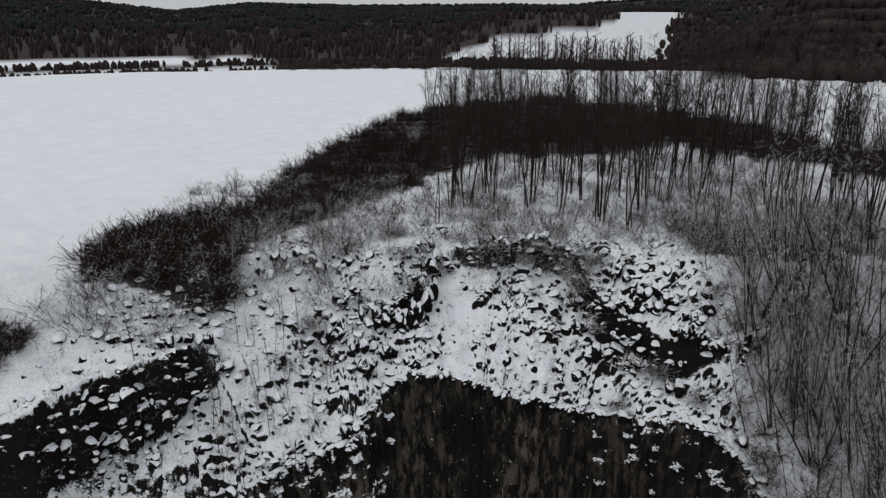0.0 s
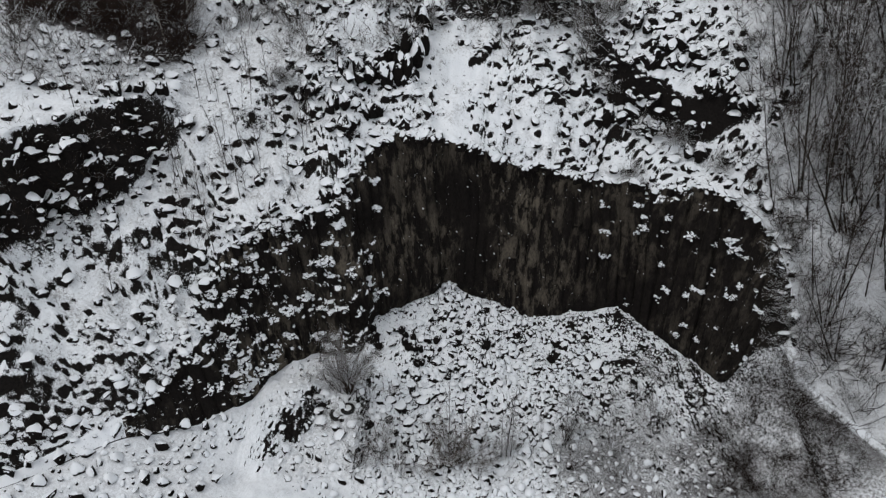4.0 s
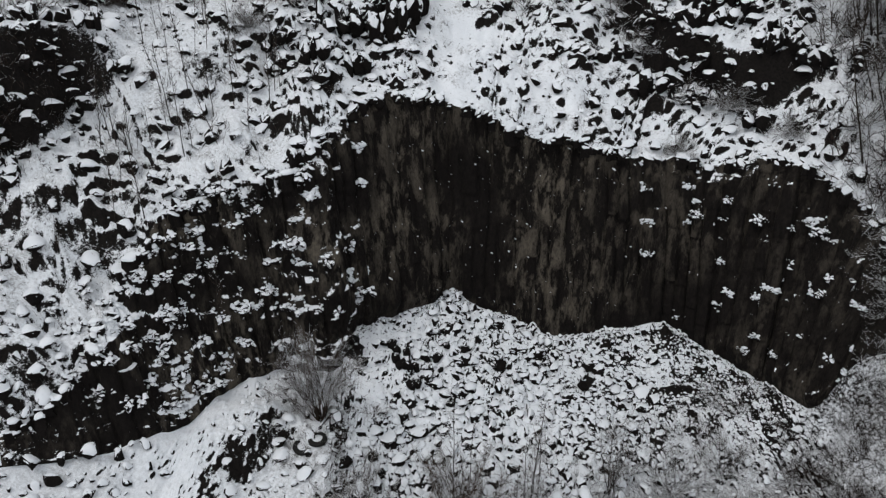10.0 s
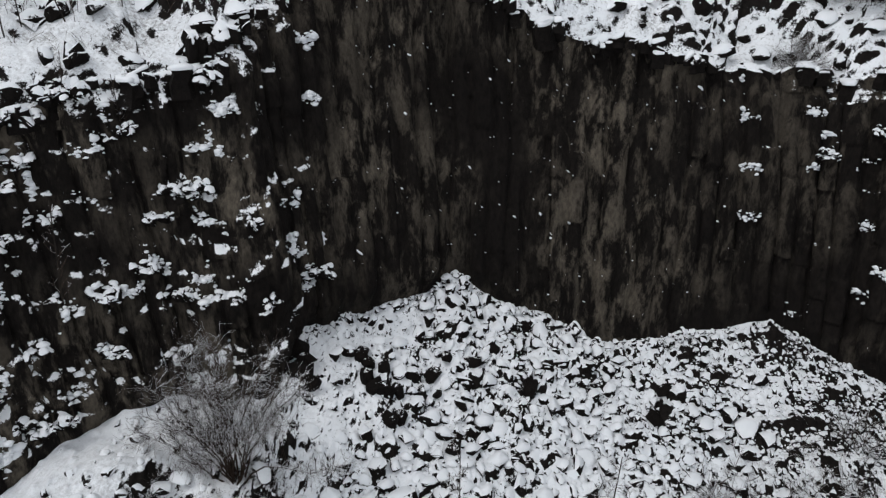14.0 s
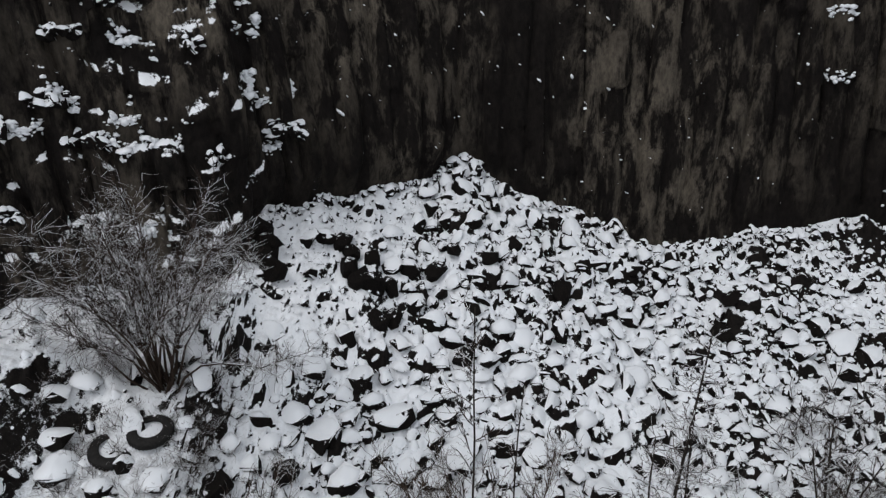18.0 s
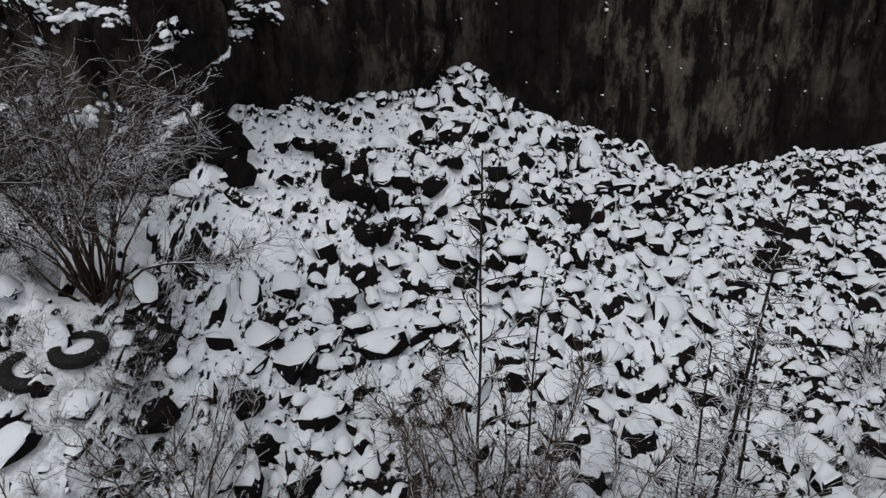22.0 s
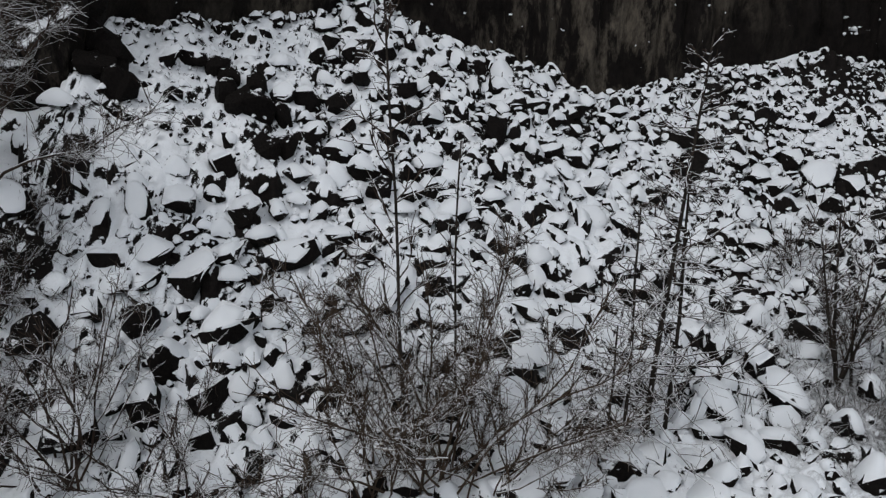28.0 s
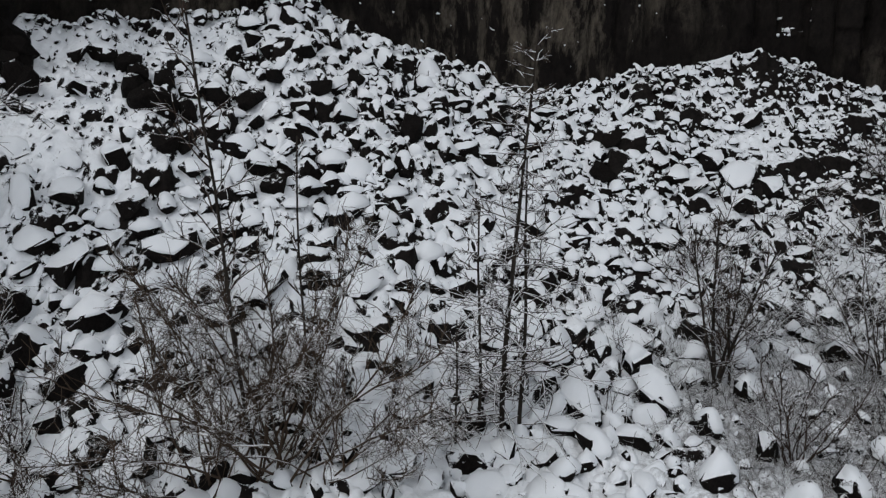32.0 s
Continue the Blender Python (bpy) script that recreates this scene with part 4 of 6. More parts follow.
def bush_wood(seed, height, spread, stems, forks, r0, fine, up=1.4, coarse=0, apart=None):
    """Many stems that fan out from one foot and fork."""
    g = np.random.default_rng(seed)
    w = Wood()
    for i in range(stems):
        az = g.uniform(0, 2 * math.pi)
        out = g.uniform(0.1, 1.0) * spread
        way = np.array([math.cos(az) * out, math.sin(az) * out, up])
        ln = height * g.uniform(0.55, 1.05)
        line = bend(g, np.r_[g.normal(0, 0.1 * spread, 2), -0.12], way / np.linalg.norm(way), ln, 8 if apart is not None else 5, 0.17 if apart is None else 0.14, 0.01 if apart is None else 0.025)
        if apart is not None:
            w = Wood()
            apart.append(w)
        w.stem(line[::2] if coarse > 1 else line, r0, fine, 3 if coarse else 4)
        for _ in range(forks):
            q = g.uniform(0.15 if apart is None else 0.42, 1.0) * (len(line) - 1)
            c = int(min(len(line) - 2, q))
            p = line[c] + (line[c + 1] - line[c]) * (q - c)
            d = line[c + 1] - line[c]
            d = d / np.linalg.norm(d) + g.normal(0, 0.5, 3)
            tw = bend(g, p, d / np.linalg.norm(d), ln * g.uniform(0.2, 0.5) * (1 if apart is None else 0.42), 3 if apart is None else 5, 0.3 if apart is None else 0.36)
            w.stem(tw[[0, -1]] if coarse else tw, fine * 0.9, fine * 0.55, 3)
            if coarse > 1:
                continue
            d2 = tw[1] - tw[0]
            d2 = d2 / np.linalg.norm(d2) + g.normal(0, 0.7, 3)
            k = 1 if apart is None else 0.45
            w.stem(bend(g, tw[1], d2 / np.linalg.norm(d2), ln * g.uniform(0.1, 0.25) * k, 2), fine * 0.7, fine * 0.45, 3)
            d2 = d2[[1, 0, 2]] * np.array([-0.7, 0.7, 1.0])
            w.stem(bend(g, tw[1] * 0.4 + tw[2] * 0.6, d2 / np.linalg.norm(d2), ln * g.uniform(0.08, 0.2) * k, 3, 0.3), fine * 0.7, fine * 0.45, 3)
            if apart is not None:
                d2 = tw[-1] - tw[-2]
                d2 = d2 / np.linalg.norm(d2) + g.normal(0, 0.6, 3)
                w.stem(bend(g, tw[-2], d2 / np.linalg.norm(d2), ln * g.uniform(0.05, 0.1), 3, 0.3), fine * 0.6, fine * 0.4, 3)
    return w


def plant(name, label, category, group, parts, m):
    """A tree or bush: an Empty at its foot with its parts."""
    ob = tagged(new(name), label, category, group)
    for pn, me in parts:
        part(pn, me, ob)
    ob.matrix_world = m
    return ob


def joined_wood(name, woods, places, material, label, category):
    """Uncountable scrub as one mesh: x, y, z, size, turn."""
    arr = [w.arrays() for w in woods]
    vs, fs, base = [], [], 0
    for n, (x, y, z, s, turn) in enumerate(places):
        v, f = arr[n % len(arr)]
        c, sn = math.cos(turn) * s, math.sin(turn) * s
        vs.append(np.c_[v[:, 0] * c - v[:, 1] * sn + x, v[:, 0] * sn + v[:, 1] * c + y, v[:, 2] * s + z])
        fs.append(f + base)
        base += len(v)
    return tagged(new(name, fast_mesh(name, np.concatenate(vs), np.concatenate(fs), material, True)), label, category, "", "stuff")


def spots(n, lo, hi, weight):
    q = grid_pick(lo, hi, n, weight)
    return q, rng.uniform(0, 2 * math.pi, n)


B0 = NFR + NFV            # first row behind the rim
BNEAR = B0 + 92           # rows up to about 25 m back
def in_stand(x, y, z):
    u = x / np.maximum(y, 1)
    return np.where((u > -0.02) & (u < 0.75) & (y > 66 + 6 * fbm(x, y, 0.1, 2, 1)) & (y < np.interp(u, OUTER_U, OUTER_Y) - 3), 1.0, 0.0) * sstep(150, 75, y)


# dark thicket along the field's edge
SCRUBS = [bush_wood(40 + i, 1.9, 2.1, 17, 3, 0.022, 0.017, 0.7, 2) for i in range(5)]
q, t = spots(2150, B0 + 48, NR, lambda x, y, z: in_thicket(x, y, z) * np.clip(80 / np.maximum(y, 30), 0.5, 1.4) * (1 + 1.2 * sstep(-0.26, -0.38, x / np.maximum(y, 1))))
joined_wood("thicket", SCRUBS, [(*a, rng.uniform(0.75, 1.25), b) for a, b in zip(q, t)], SCRUB, "dense bare dark brown thicket along the field edge", "thicket")
q, t = spots(75, B0 + 1, NR, lambda x, y, z: sstep(-27.9, -28.7, x) * (x > -31.5) * sstep(40.5, 41.5, y) * sstep(46.2, 45.2, y))
joined_wood("thicket", SCRUBS, [(*a, rng.uniform(0.5, 0.8), b) for a, b in zip(q, t)], SCRUB, "small dark thicket at the end of the rock step", "thicket")

# tall bare trees behind the bowl, many of them in clumps from one stool
TREES = []
for i in range(6):
    tr, cr = tree_parts(60 + i, 12.6 + i * 0.5, 0.07 + 0.009 * i, (30, 20, 14)[i % 3], 0.36, 0.26, 4, 0.014, 1.5, 1 + i % 3, 0.02, 0.04, None, 0.45)
    TREES.append((("trunk", tr.me("trunk", BARK)), ("crown", cr.me("crown", BRUSH))))
q, t = spots(215, B0 + 64, NR, lambda x, y, z: in_stand(x, y, z))
for n, (a, b) in enumerate(zip(q, t)):
    lab = ("tall single bare tree with slender dark trunk in snow", "bare tree forked into two dark stems in snow", "clump of three dark bare stems from one stool in snow")[n % 3]
    plant("bare_tree", lab, "tree", "trees above the quarry", TREES[n % 6],
          pose(*a, rng.normal(0, 2), rng.normal(0, 2), math.degrees(b)) @ Matrix.Scale(rng.uniform(0.75, 1.08), 4))
# wooded slope beside the bowl
FROST = []
for i in range(5):
    tr, cr = tree_parts(80 + i, 8.4 + i * 0.6, 0.06 + 0.008 * i, 22, 0.2, 0.26, 3, 0.015, 0.9, 1 + i % 3, 0.02, 0.06)
    FROST.append((("trunk", tr.me("trunk", BARK)), ("crown", cr.me("crown", (STEM, STEM, TWIG)[i % 3]))))
q, t = spots(230, B0 + 4, NR, lambda x, y, z: (1 + 3 * sstep(38, 30, x) * sstep(62, 52, y)) * sstep(21.5, 25, x) * sstep(75, 55, x) * sstep(76, 64, y) * (y > 33))
for n, (a, b) in enumerate(zip(q, t)):
    plant("frosted_tree", ("slender bare tree with snow on its branches on the slope", "dark forked bare tree on the snowy slope")[n % 5 % 2], "tree", "trees on the wooded slope", FROST[n % 5],
          pose(0, 0, 0, rng.normal(0, 2), -11 + rng.normal(0, 3), 0).to_3x3().to_4x4() @ pose(0, 0, 0, 0, 0, math.degrees(b)) @ Matrix.Scale(rng.uniform(0.55, 1.1), 4)).location = a
# frosted bushes round the rim
BUSHES = [bush_wood(120 + i, 2.0, 1.8, 20, 8, 0.02, 0.016, 0.9, 2) for i in range(5)]
BUSH_ME = [w.me("twigs", TWIG) for w in BUSHES]
q, t = spots(210, B0 + 20, NR, lambda x, y, z: (y > 44) * sstep(90, 66, y) * sstep(-30, -24, x) * sstep(45, 35, x) * (sstep(23.0, 24.5, z) + sstep(20, 23, x)))
for n, (a, b) in enumerate(zip(q, t)):
    plant("frosted_bush", "low bare bush with frosted twigs at the quarry edge", "bush", "bushes round the quarry edge", (("crown", BUSH_ME[n % 5]),),
          pose(*a, 0, 0, math.degrees(b)) @ Matrix.Scale(rng.uniform(0.4, 1.05), 4))
# the rounded frosted bushes inside the bowl
ROUND = [bush_wood(180 + i, 1.7, 2.2, 60, 9, 0.014, 0.011, 0.9, 1).me("twigs", TWIG) for i in range(2)]
for x, y, s in ((12.6, 57.2, 0.95), (15.2, 55.2, 0.9), (17.6, 53.4, 0.9), (14.6, 52.7, 0.8), (20.2, 50.6, 0.8), (13.2, 59.6, 0.9), (10.8, 60.5, 0.8), (-10.5, 52.5, 0.7), (-0.6, 60.5, 0.7)):
    plant("frosted_bush", "rounded bare bush with frosted twigs among the ledges", "bush", "bushes in the bowl", (("crown", ROUND[int(abs(x) * 10) % 2]),),
          pose(x, y, near_point(x, y), 0, 0, x * 77) @ Matrix.Scale(s, 4))
# undergrowth on the wooded slope and weeds on the floor
LOW = [bush_wood(150 + i, 1.1, 1.9, 12, 4, 0.011, 0.009, 0.8, 2) for i in range(4)]
q, t = spots(560, B0 + 2, NR, lambda x, y, z: sstep(20.5, 23, x) * sstep(60, 45, x) * sstep(72, 62, y) * (y > 33))
joined_wood("brush", LOW, [(*a, rng.uniform(0.8, 2.4), b) for a, b in zip(q, t)], BRUSH, "bare brown brush under the trees of the slope", "undergrowth")
q, t = spots(420, B0 + 2, NR, lambda x, y, z: sstep(20.5, 23, x) * sstep(60, 45, x) * sstep(72, 62, y) * (y > 33))
joined_wood("undergrowth", LOW, [(*a, rng.uniform(0.8, 2.4), b) for a, b in zip(q, t)], TWIG, "frosted undergrowth on the wooded slope", "undergrowth")
q, t = spots(300, 8, NFR, lambda x, y, z: (0.25 + sstep(16, 19, x)) * sstep(7.0, 10.0, x) * sstep(28, 25, x) * sstep(34, 35.5, y) * sstep(43, 40, y) * (1 + 2.5 * sstep(18, 20, x)))
joined_wood("brambles", LOW, [(*a, rng.uniform(0.4, 1.2), b) for a, b in zip(q, t)], BRUSH, "dead brown brambles on the quarry floor", "weeds")
q, t = spots(340, 8, NFR, lambda x, y, z: sstep(6.0, 9.0, x) * sstep(26, 22, x) * sstep(34, 35.5, y) * sstep(43.5, 40.5, y))
joined_wood("floor_weeds", LOW, [(*a, rng.uniform(0.35, 0.9), b) for a, b in zip(q, t)], TWIG, "frosted dead weeds and brambles on the quarry floor", "weeds")
q, t = spots(330, NFR - 12, B0 + 12, lambda x, y, z: sstep(21.5, 22.5, x) * sstep(29, 26, x))
joined_wood("bank_brush", LOW, [(*a, rng.uniform(0.4, 1.0), b) for a, b in zip(q, t)], TWIG, "frosted brush on the bank beside the quarry wall", "undergrowth")
q, t = spots(300, 8, NFR, lambda x, y, z: sstep(7.0, 9.0, x) * sstep(14, 12, x) * sstep(36.5, 38, y) * sstep(42.6, 41.2, y))
joined_wood("weed_carpet", LOW, [(*a, rng.uniform(0.22, 0.5), b) for a, b in zip(q, t)], TWIG, "low carpet of frosted dead weeds on the quarry floor", "weeds")
q, t = spots(170, 8, NFR, lambda x, y, z: sstep(-3.8, -4.8, x) * sstep(-9, -7.5, x) * sstep(38.3, 39.5, y) * sstep(42.6, 41.6, y))
joined_wood("low_brambles", LOW, [(*a, rng.uniform(0.22, 0.5), b) for a, b in zip(q, t)], STEM, "low brown brambles round the foot of a bush", "weeds")
q, t = spots(55, 8, NFR, lambda x, y, z: sstep(8.0, 10.0, x) * sstep(20, 17, x) * sstep(40.5, 41.5, y) * sstep(47, 44.5, y))
joined_wood("frosted_weeds", LOW, [(*a, rng.uniform(0.5, 1.3), b) for a, b in zip(q, t)], STEM, "thin brown weeds and seedlings among the stones", "weeds")
q, t = spots(1150, B0 + 20, NR, lambda x, y, z: (y > 46) * sstep(88, 66, y) * sstep(-30, -25, x) * sstep(14, 2, x) * (z > 22.5) + 0.7 * (y > 58) * sstep(104, 90, y) * sstep(-3, 5, x) * sstep(48, 36, x))
joined_wood("frosted_scrub", LOW, [(*a, rng.uniform(1.0, 2.1), b) for a, b in zip(q, t)], TWIG, "grey frosted scrub between the thicket and the quarry edge", "scrub")
STALK = [bush_wood(160 + i, 0.55, 1.2, 5, 2, 0.006, 0.005, 1.2, 2) for i in range(4)]
q, t = spots(1000, B0 + 1, BNEAR + 4, lambda x, y, z: sstep(-30, -24, x) * sstep(24, 18, x) * (0.4 + sstep(-6, -10, x)))
joined_wood("dead_grass", STALK, [(*a, rng.uniform(0.6, 1.8), b) for a, b in zip(q, t)], STEM, "dead grass stalks and twigs poking through the snow", "weeds")

# ---------------------------------------------------------------- rock pieces
def loose_rocks(name, templ, places, label, tall=(0.7, 1.2), rock=ROCK):
    """Angular stones in one mesh; snow lies on them where they are flat."""
    vs, fs, base = [], [], 0
    for n, (x, y, z, s, turn) in enumerate(places):
        t = templ[n % len(templ)]
        c, sn = math.cos(turn), math.sin(turn)
        v = t[0] * s
        vs.append(np.c_[v[:, 0] * c - v[:, 1] * sn + x, v[:, 0] * sn + v[:, 1] * c + y, v[:, 2] * rng.uniform(*tall) + z])
        fs.append(t[1] + base)
        base += len(v)
    return tagged(new(name, fast_mesh(name, np.concatenate(vs), np.concatenate(fs), rock)), label, "stones", "", "stuff")


# scree below the face: large boulders first, then blocks packed between them
DARK_BIG = [(-3.3, 46.0, .34), (-2.2, 46.2, .36), (-1.9, 45.3, .4), (-0.6, 46.3, .36), (-1.1, 45.5, .34), (0.3, 45.9, .34), (-2.95, 46.3, .36), (-2.45, 46.45, .38), (3.88, 47.1, .48), (6.28, 48.63, .42), (-1.35, 44.4, .4), (-0.95, 44.55, .34), (4.57, 44.81, .36), (-4.5, 39.85, .46), (-3.15, 40.6, .36), (-3.75, 38.8, .52), (-5.1, 37.9, .36),
            (-1.6, 46.1, .36), (-1.1, 46.2, .36), (-2.2, 45.68, .38), (-1.55, 45.2, .42), (-3.17, 45.15, .3), (0.67, 47.1, .36), (0.14, 46.5, .4), (1.3, 48.2, .42), (1.62, 47.3, .42), (2.5, 48.2, .34), (-0.4, 45.2, .4), 
            (8.75, 46.9, .46), (9.3, 47.9, .36), (5.9, 44.0, .36), (0.9, 43.9, .36)]
WHITE_BIG = [(-2.42, 41.45, .5), (-2.81, 42.9, .42), (-0.8, 38.4, .42), (5.96, 42.5, .46), (6.3, 39.6, .5), (0.43, 42.5, .36), (1.88, 41.9, .46), (2.63, 41.8, .42), (-1.75, 40.55, .46), (0.14, 40.97, .4), (-3.1, 41.8, .34),
             (-1.63, 42.86, .38), (-0.75, 44.0, .34), (12.14, 46.4, .48), (12.75, 46.0, .4), (10.6, 46.6, .38), (10.85, 46.1, .38), (9.6, 44.5, .42), (3.06, 38.2, .34), (7.0, 38.8, .34), (7.85, 40.15, .52), (5.34, 38.4, .32), (4.32, 38.5, .4),
             (2.65, 37.75, .27), (3.6, 38.0, .28), (-0.87, 42.1, .52), (7.9, 41.8, .44), (11.2, 44.3, .4), (3.2, 40.55, .52), (0.82, 41.5, .48), (11.6, 46.9, .36), (10.2, 47.1, .36), (6.0, 45.9, .34), (4.8, 44.4, .32), (13.2, 48.2, .34),
             (-1.46, 38.5, .34), (6.4, 44.7, .38), (12.8, 44.2, .42), (12.0, 45.5, .42), (5.2, 46.9, .34), (7.2, 48.1, .36), (-7.85, 40.2, .4), (-7.6, 39.7, .44), (-6.55, 39.2, .32), (-7.9, 40.65, .36), (-6.25, 38.7, .42)]
for n, (x, y, s) in enumerate(DARK_BIG + WHITE_BIG):
    dark, k = n < len(DARK_BIG), n % 16
    bare = dark and n % 3 > 0
    s = s * (0.86 if dark else 1.0)
    ob = tagged(new("boulder", LARGEBARE_ME[k] if bare else LARGE_ME[k]), "dark angular basalt boulder, snow slid off it" if bare else "large basalt boulder under a thick snow cap", "boulder", "large boulders on the scree")
    ob.matrix_world = pose(x, y, near_point(x, y) + s * (0.36 if dark else 0.2), rng.normal(0, 4), rng.normal(0, 4), rng.normal(0, 35)) @ Matrix.Diagonal((s * 1.1, s * 1.05, s * (1.15 if dark else 0.95), 1))
    if not bare:
        part("snow_cap", LARGECAP_ME[k], ob)


def scree_weight(x, y, z):
    return sstep(-11, -7, x) * sstep(20.5, 18.5, x) * sstep(34, 36, y) * (1 - 0.75 * sstep(-0.5, -3, x) * sstep(43.0, 45, y)) * (1 - 0.7 * sstep(-4, -6, x)) * (1 - 0.7 * sstep(7, 9.5, x) * sstep(42, 40, y)) * (1 + 1.2 * sstep(6, 8, x) * sstep(42, 44, y))


def scree_size(x, y, z, n):
    small = 1 - 0.33 * sstep(5.5, 8.5, x) * sstep(42, 44, y) - 0.2 * sstep(11.5, 14, x) - 0.3 * sstep(-0.5, -2.5, x) * sstep(43, 45, y)
    return np.clip(0.075 + 0.047 * rng.gamma(1.5, 1.0, n), 0.075, 0.34) * small


def scree_room(x, y):
    """Wide where the snow lies smooth: below the wall beside the peak, round the bush and on the weedy floor."""
    return 1 + 1.1 * sstep(0.3, -1.8, x) * sstep(42.8, 44.5, y) + 0.7 * sstep(-3.2, -5, x) + 0.9 * sstep(7, 9.5, x) * sstep(42, 40, y)


heap = thrown(8, NFR, 30000, scree_weight, scree_size, fdir, 0.76, [(x, y, s * 0.9) for x, y, s in DARK_BIG + WHITE_BIG], scree_room)
heap = [(x, y, z + r * (rng.uniform(-0.15, 0.34) + 0.1 * (x > 6)), r * 1.15, turn + rng.normal(0, 0.6), rng.uniform(0.85, 1.35)) for x, y, z, r, turn in heap]
heap.sort(key=lambda h: -h[3] - 0.1 * (h[1] < 44 and -4 < h[0] < 12))
for x, y, z, r, turn, tall in heap[:300]:
    k = int(rng.integers(30))
    st = part("stone", BLOCK_ME[k], ground)
    st.matrix_world = pose(x, y, z, 0, 0, math.degrees(turn)) @ Matrix.Diagonal((r, r, r * tall, 1))
    part("snow_cap", BLOCKCAP_ME[k], st)
pile("scree_rubble", BLOCKT, [(x, y, z, r, turn, r * tall) for x, y, z, r, turn, tall in heap[300:]], "packed angular basalt blocks of the scree, each under its snow")

edge = []
for n in range(300):
    i = int(rng.integers(int(np.argmin(np.abs(FT[:, 0] + 4.4))), int(np.argmin(np.abs(FT[:, 0] - 19)))))
    r = float(np.clip(0.06 + 0.04 * rng.gamma(1.4, 0.9), 0.06, 0.17))
    x, y = FT[i, :2] + fdir[i] * abs(rng.normal(0.15, 0.2))
    edge.append((x, y, FT[i, 2] + r * rng.uniform(-0.6, 0.2), r, rng.normal(0, 0.8), r * rng.uniform(0.9, 1.4)))
pile("foot_blocks", BLOCKT, edge, "small snow-capped blocks where the scree meets the rock face")
fines = thrown(8, NFR, 7000, lambda x, y, z: scree_weight(x, y, z) + 1.6 * sstep(-4.6, -4, x) * sstep(0.8, -1, x) * sstep(42.5, 44.5, y), lambda x, y, z, n: rng.uniform(0.03, 0.07, n), fdir, 1.0)
pile("scree_grit", FINET, [(x, y, z + r * rng.uniform(0.5, 2.2), r, turn + rng.normal(0, 1), r * rng.uniform(0.9, 1.5)) for x, y, z, r, turn in fines], "small snowy basalt chips between the blocks of the scree")

# column heads on the slopes above the face
def head_weight(x, y, z):
    clump = np.clip(0.3 + 1.5 * fbm(x, y, 0.22, 3, 12), 0.06, 2)
    return (z < 25.4) * sstep(-28, -22, x) * sstep(24, 20, x) * (clump + 0.35 * sstep(-5, -8, x)) * (1 - 0.6 * sstep(-1, 1, x) * sstep(7, 5, x) * sstep(58, 56, y))


def head_size(x, y, z, n):
    return np.clip(0.08 + 0.095 * rng.gamma(1.3, 0.9, n), 0.08, 0.46) * (1 - 0.3 * sstep(-1, 1, x) * sstep(8, 6, x))


def head_room(x, y):
    """Clumps and rows of stones with calmer snow between them."""
    return 0.95 + 1.5 * sstep(0.1, -0.45, fbm(x, y * 1.7, 0.2, 3, 12)) + 0.9 * sstep(-0.5, 1, x) * sstep(8.5, 6.5, x) * sstep(58.5, 57, y)


heads = thrown(B0 + 1, BNEAR, 7500, head_weight, head_size, -BACK, 0.9, (), head_room)[:2800]
for n, (x, y, z, r, turn) in enumerate(heads[:300]):
    k = int(rng.integers(16))
    st = part("column_head", LARGE_ME[k], plateau)
    st.matrix_world = pose(x, y, z + r * rng.uniform(0.0, 0.35), rng.normal(0, 5), rng.normal(0, 5), math.degrees(turn) + rng.normal(0, 40)) @ Matrix.Diagonal((r * 1.15, r * 1.15, r * rng.uniform(0.75, 1.2), 1))
    part("snow_cap", LARGETHICK_ME[k], st)
pile("loose_rocks", BLOCKT, [(x, y, z + r * rng.uniform(0.1, 0.5), r, turn + rng.normal(0, 0.6), r * rng.uniform(0.7, 1.15)) for x, y, z, r, turn in heads[300:]], "snow-capped basalt stones half sunk in the snowy slope")
foot_heap = thrown(8, B0 + 8, 2200, lambda x, y, z: sstep(-12, -16, x) * sstep(-34, -26, x) * sstep(24, 30, y) * np.where(x > -17, sstep(39, 36, y) * (z < 5), 1.0), head_size, fdir, 0.95)
pile("bank_rocks", BLOCKT, [(x, y, z + r * rng.uniform(0.1, 0.5), r, turn + rng.normal(0, 0.6), r * rng.uniform(0.9, 1.4)) for x, y, z, r, turn in foot_heap], "snow-capped stones on the bank below the quarry wall")


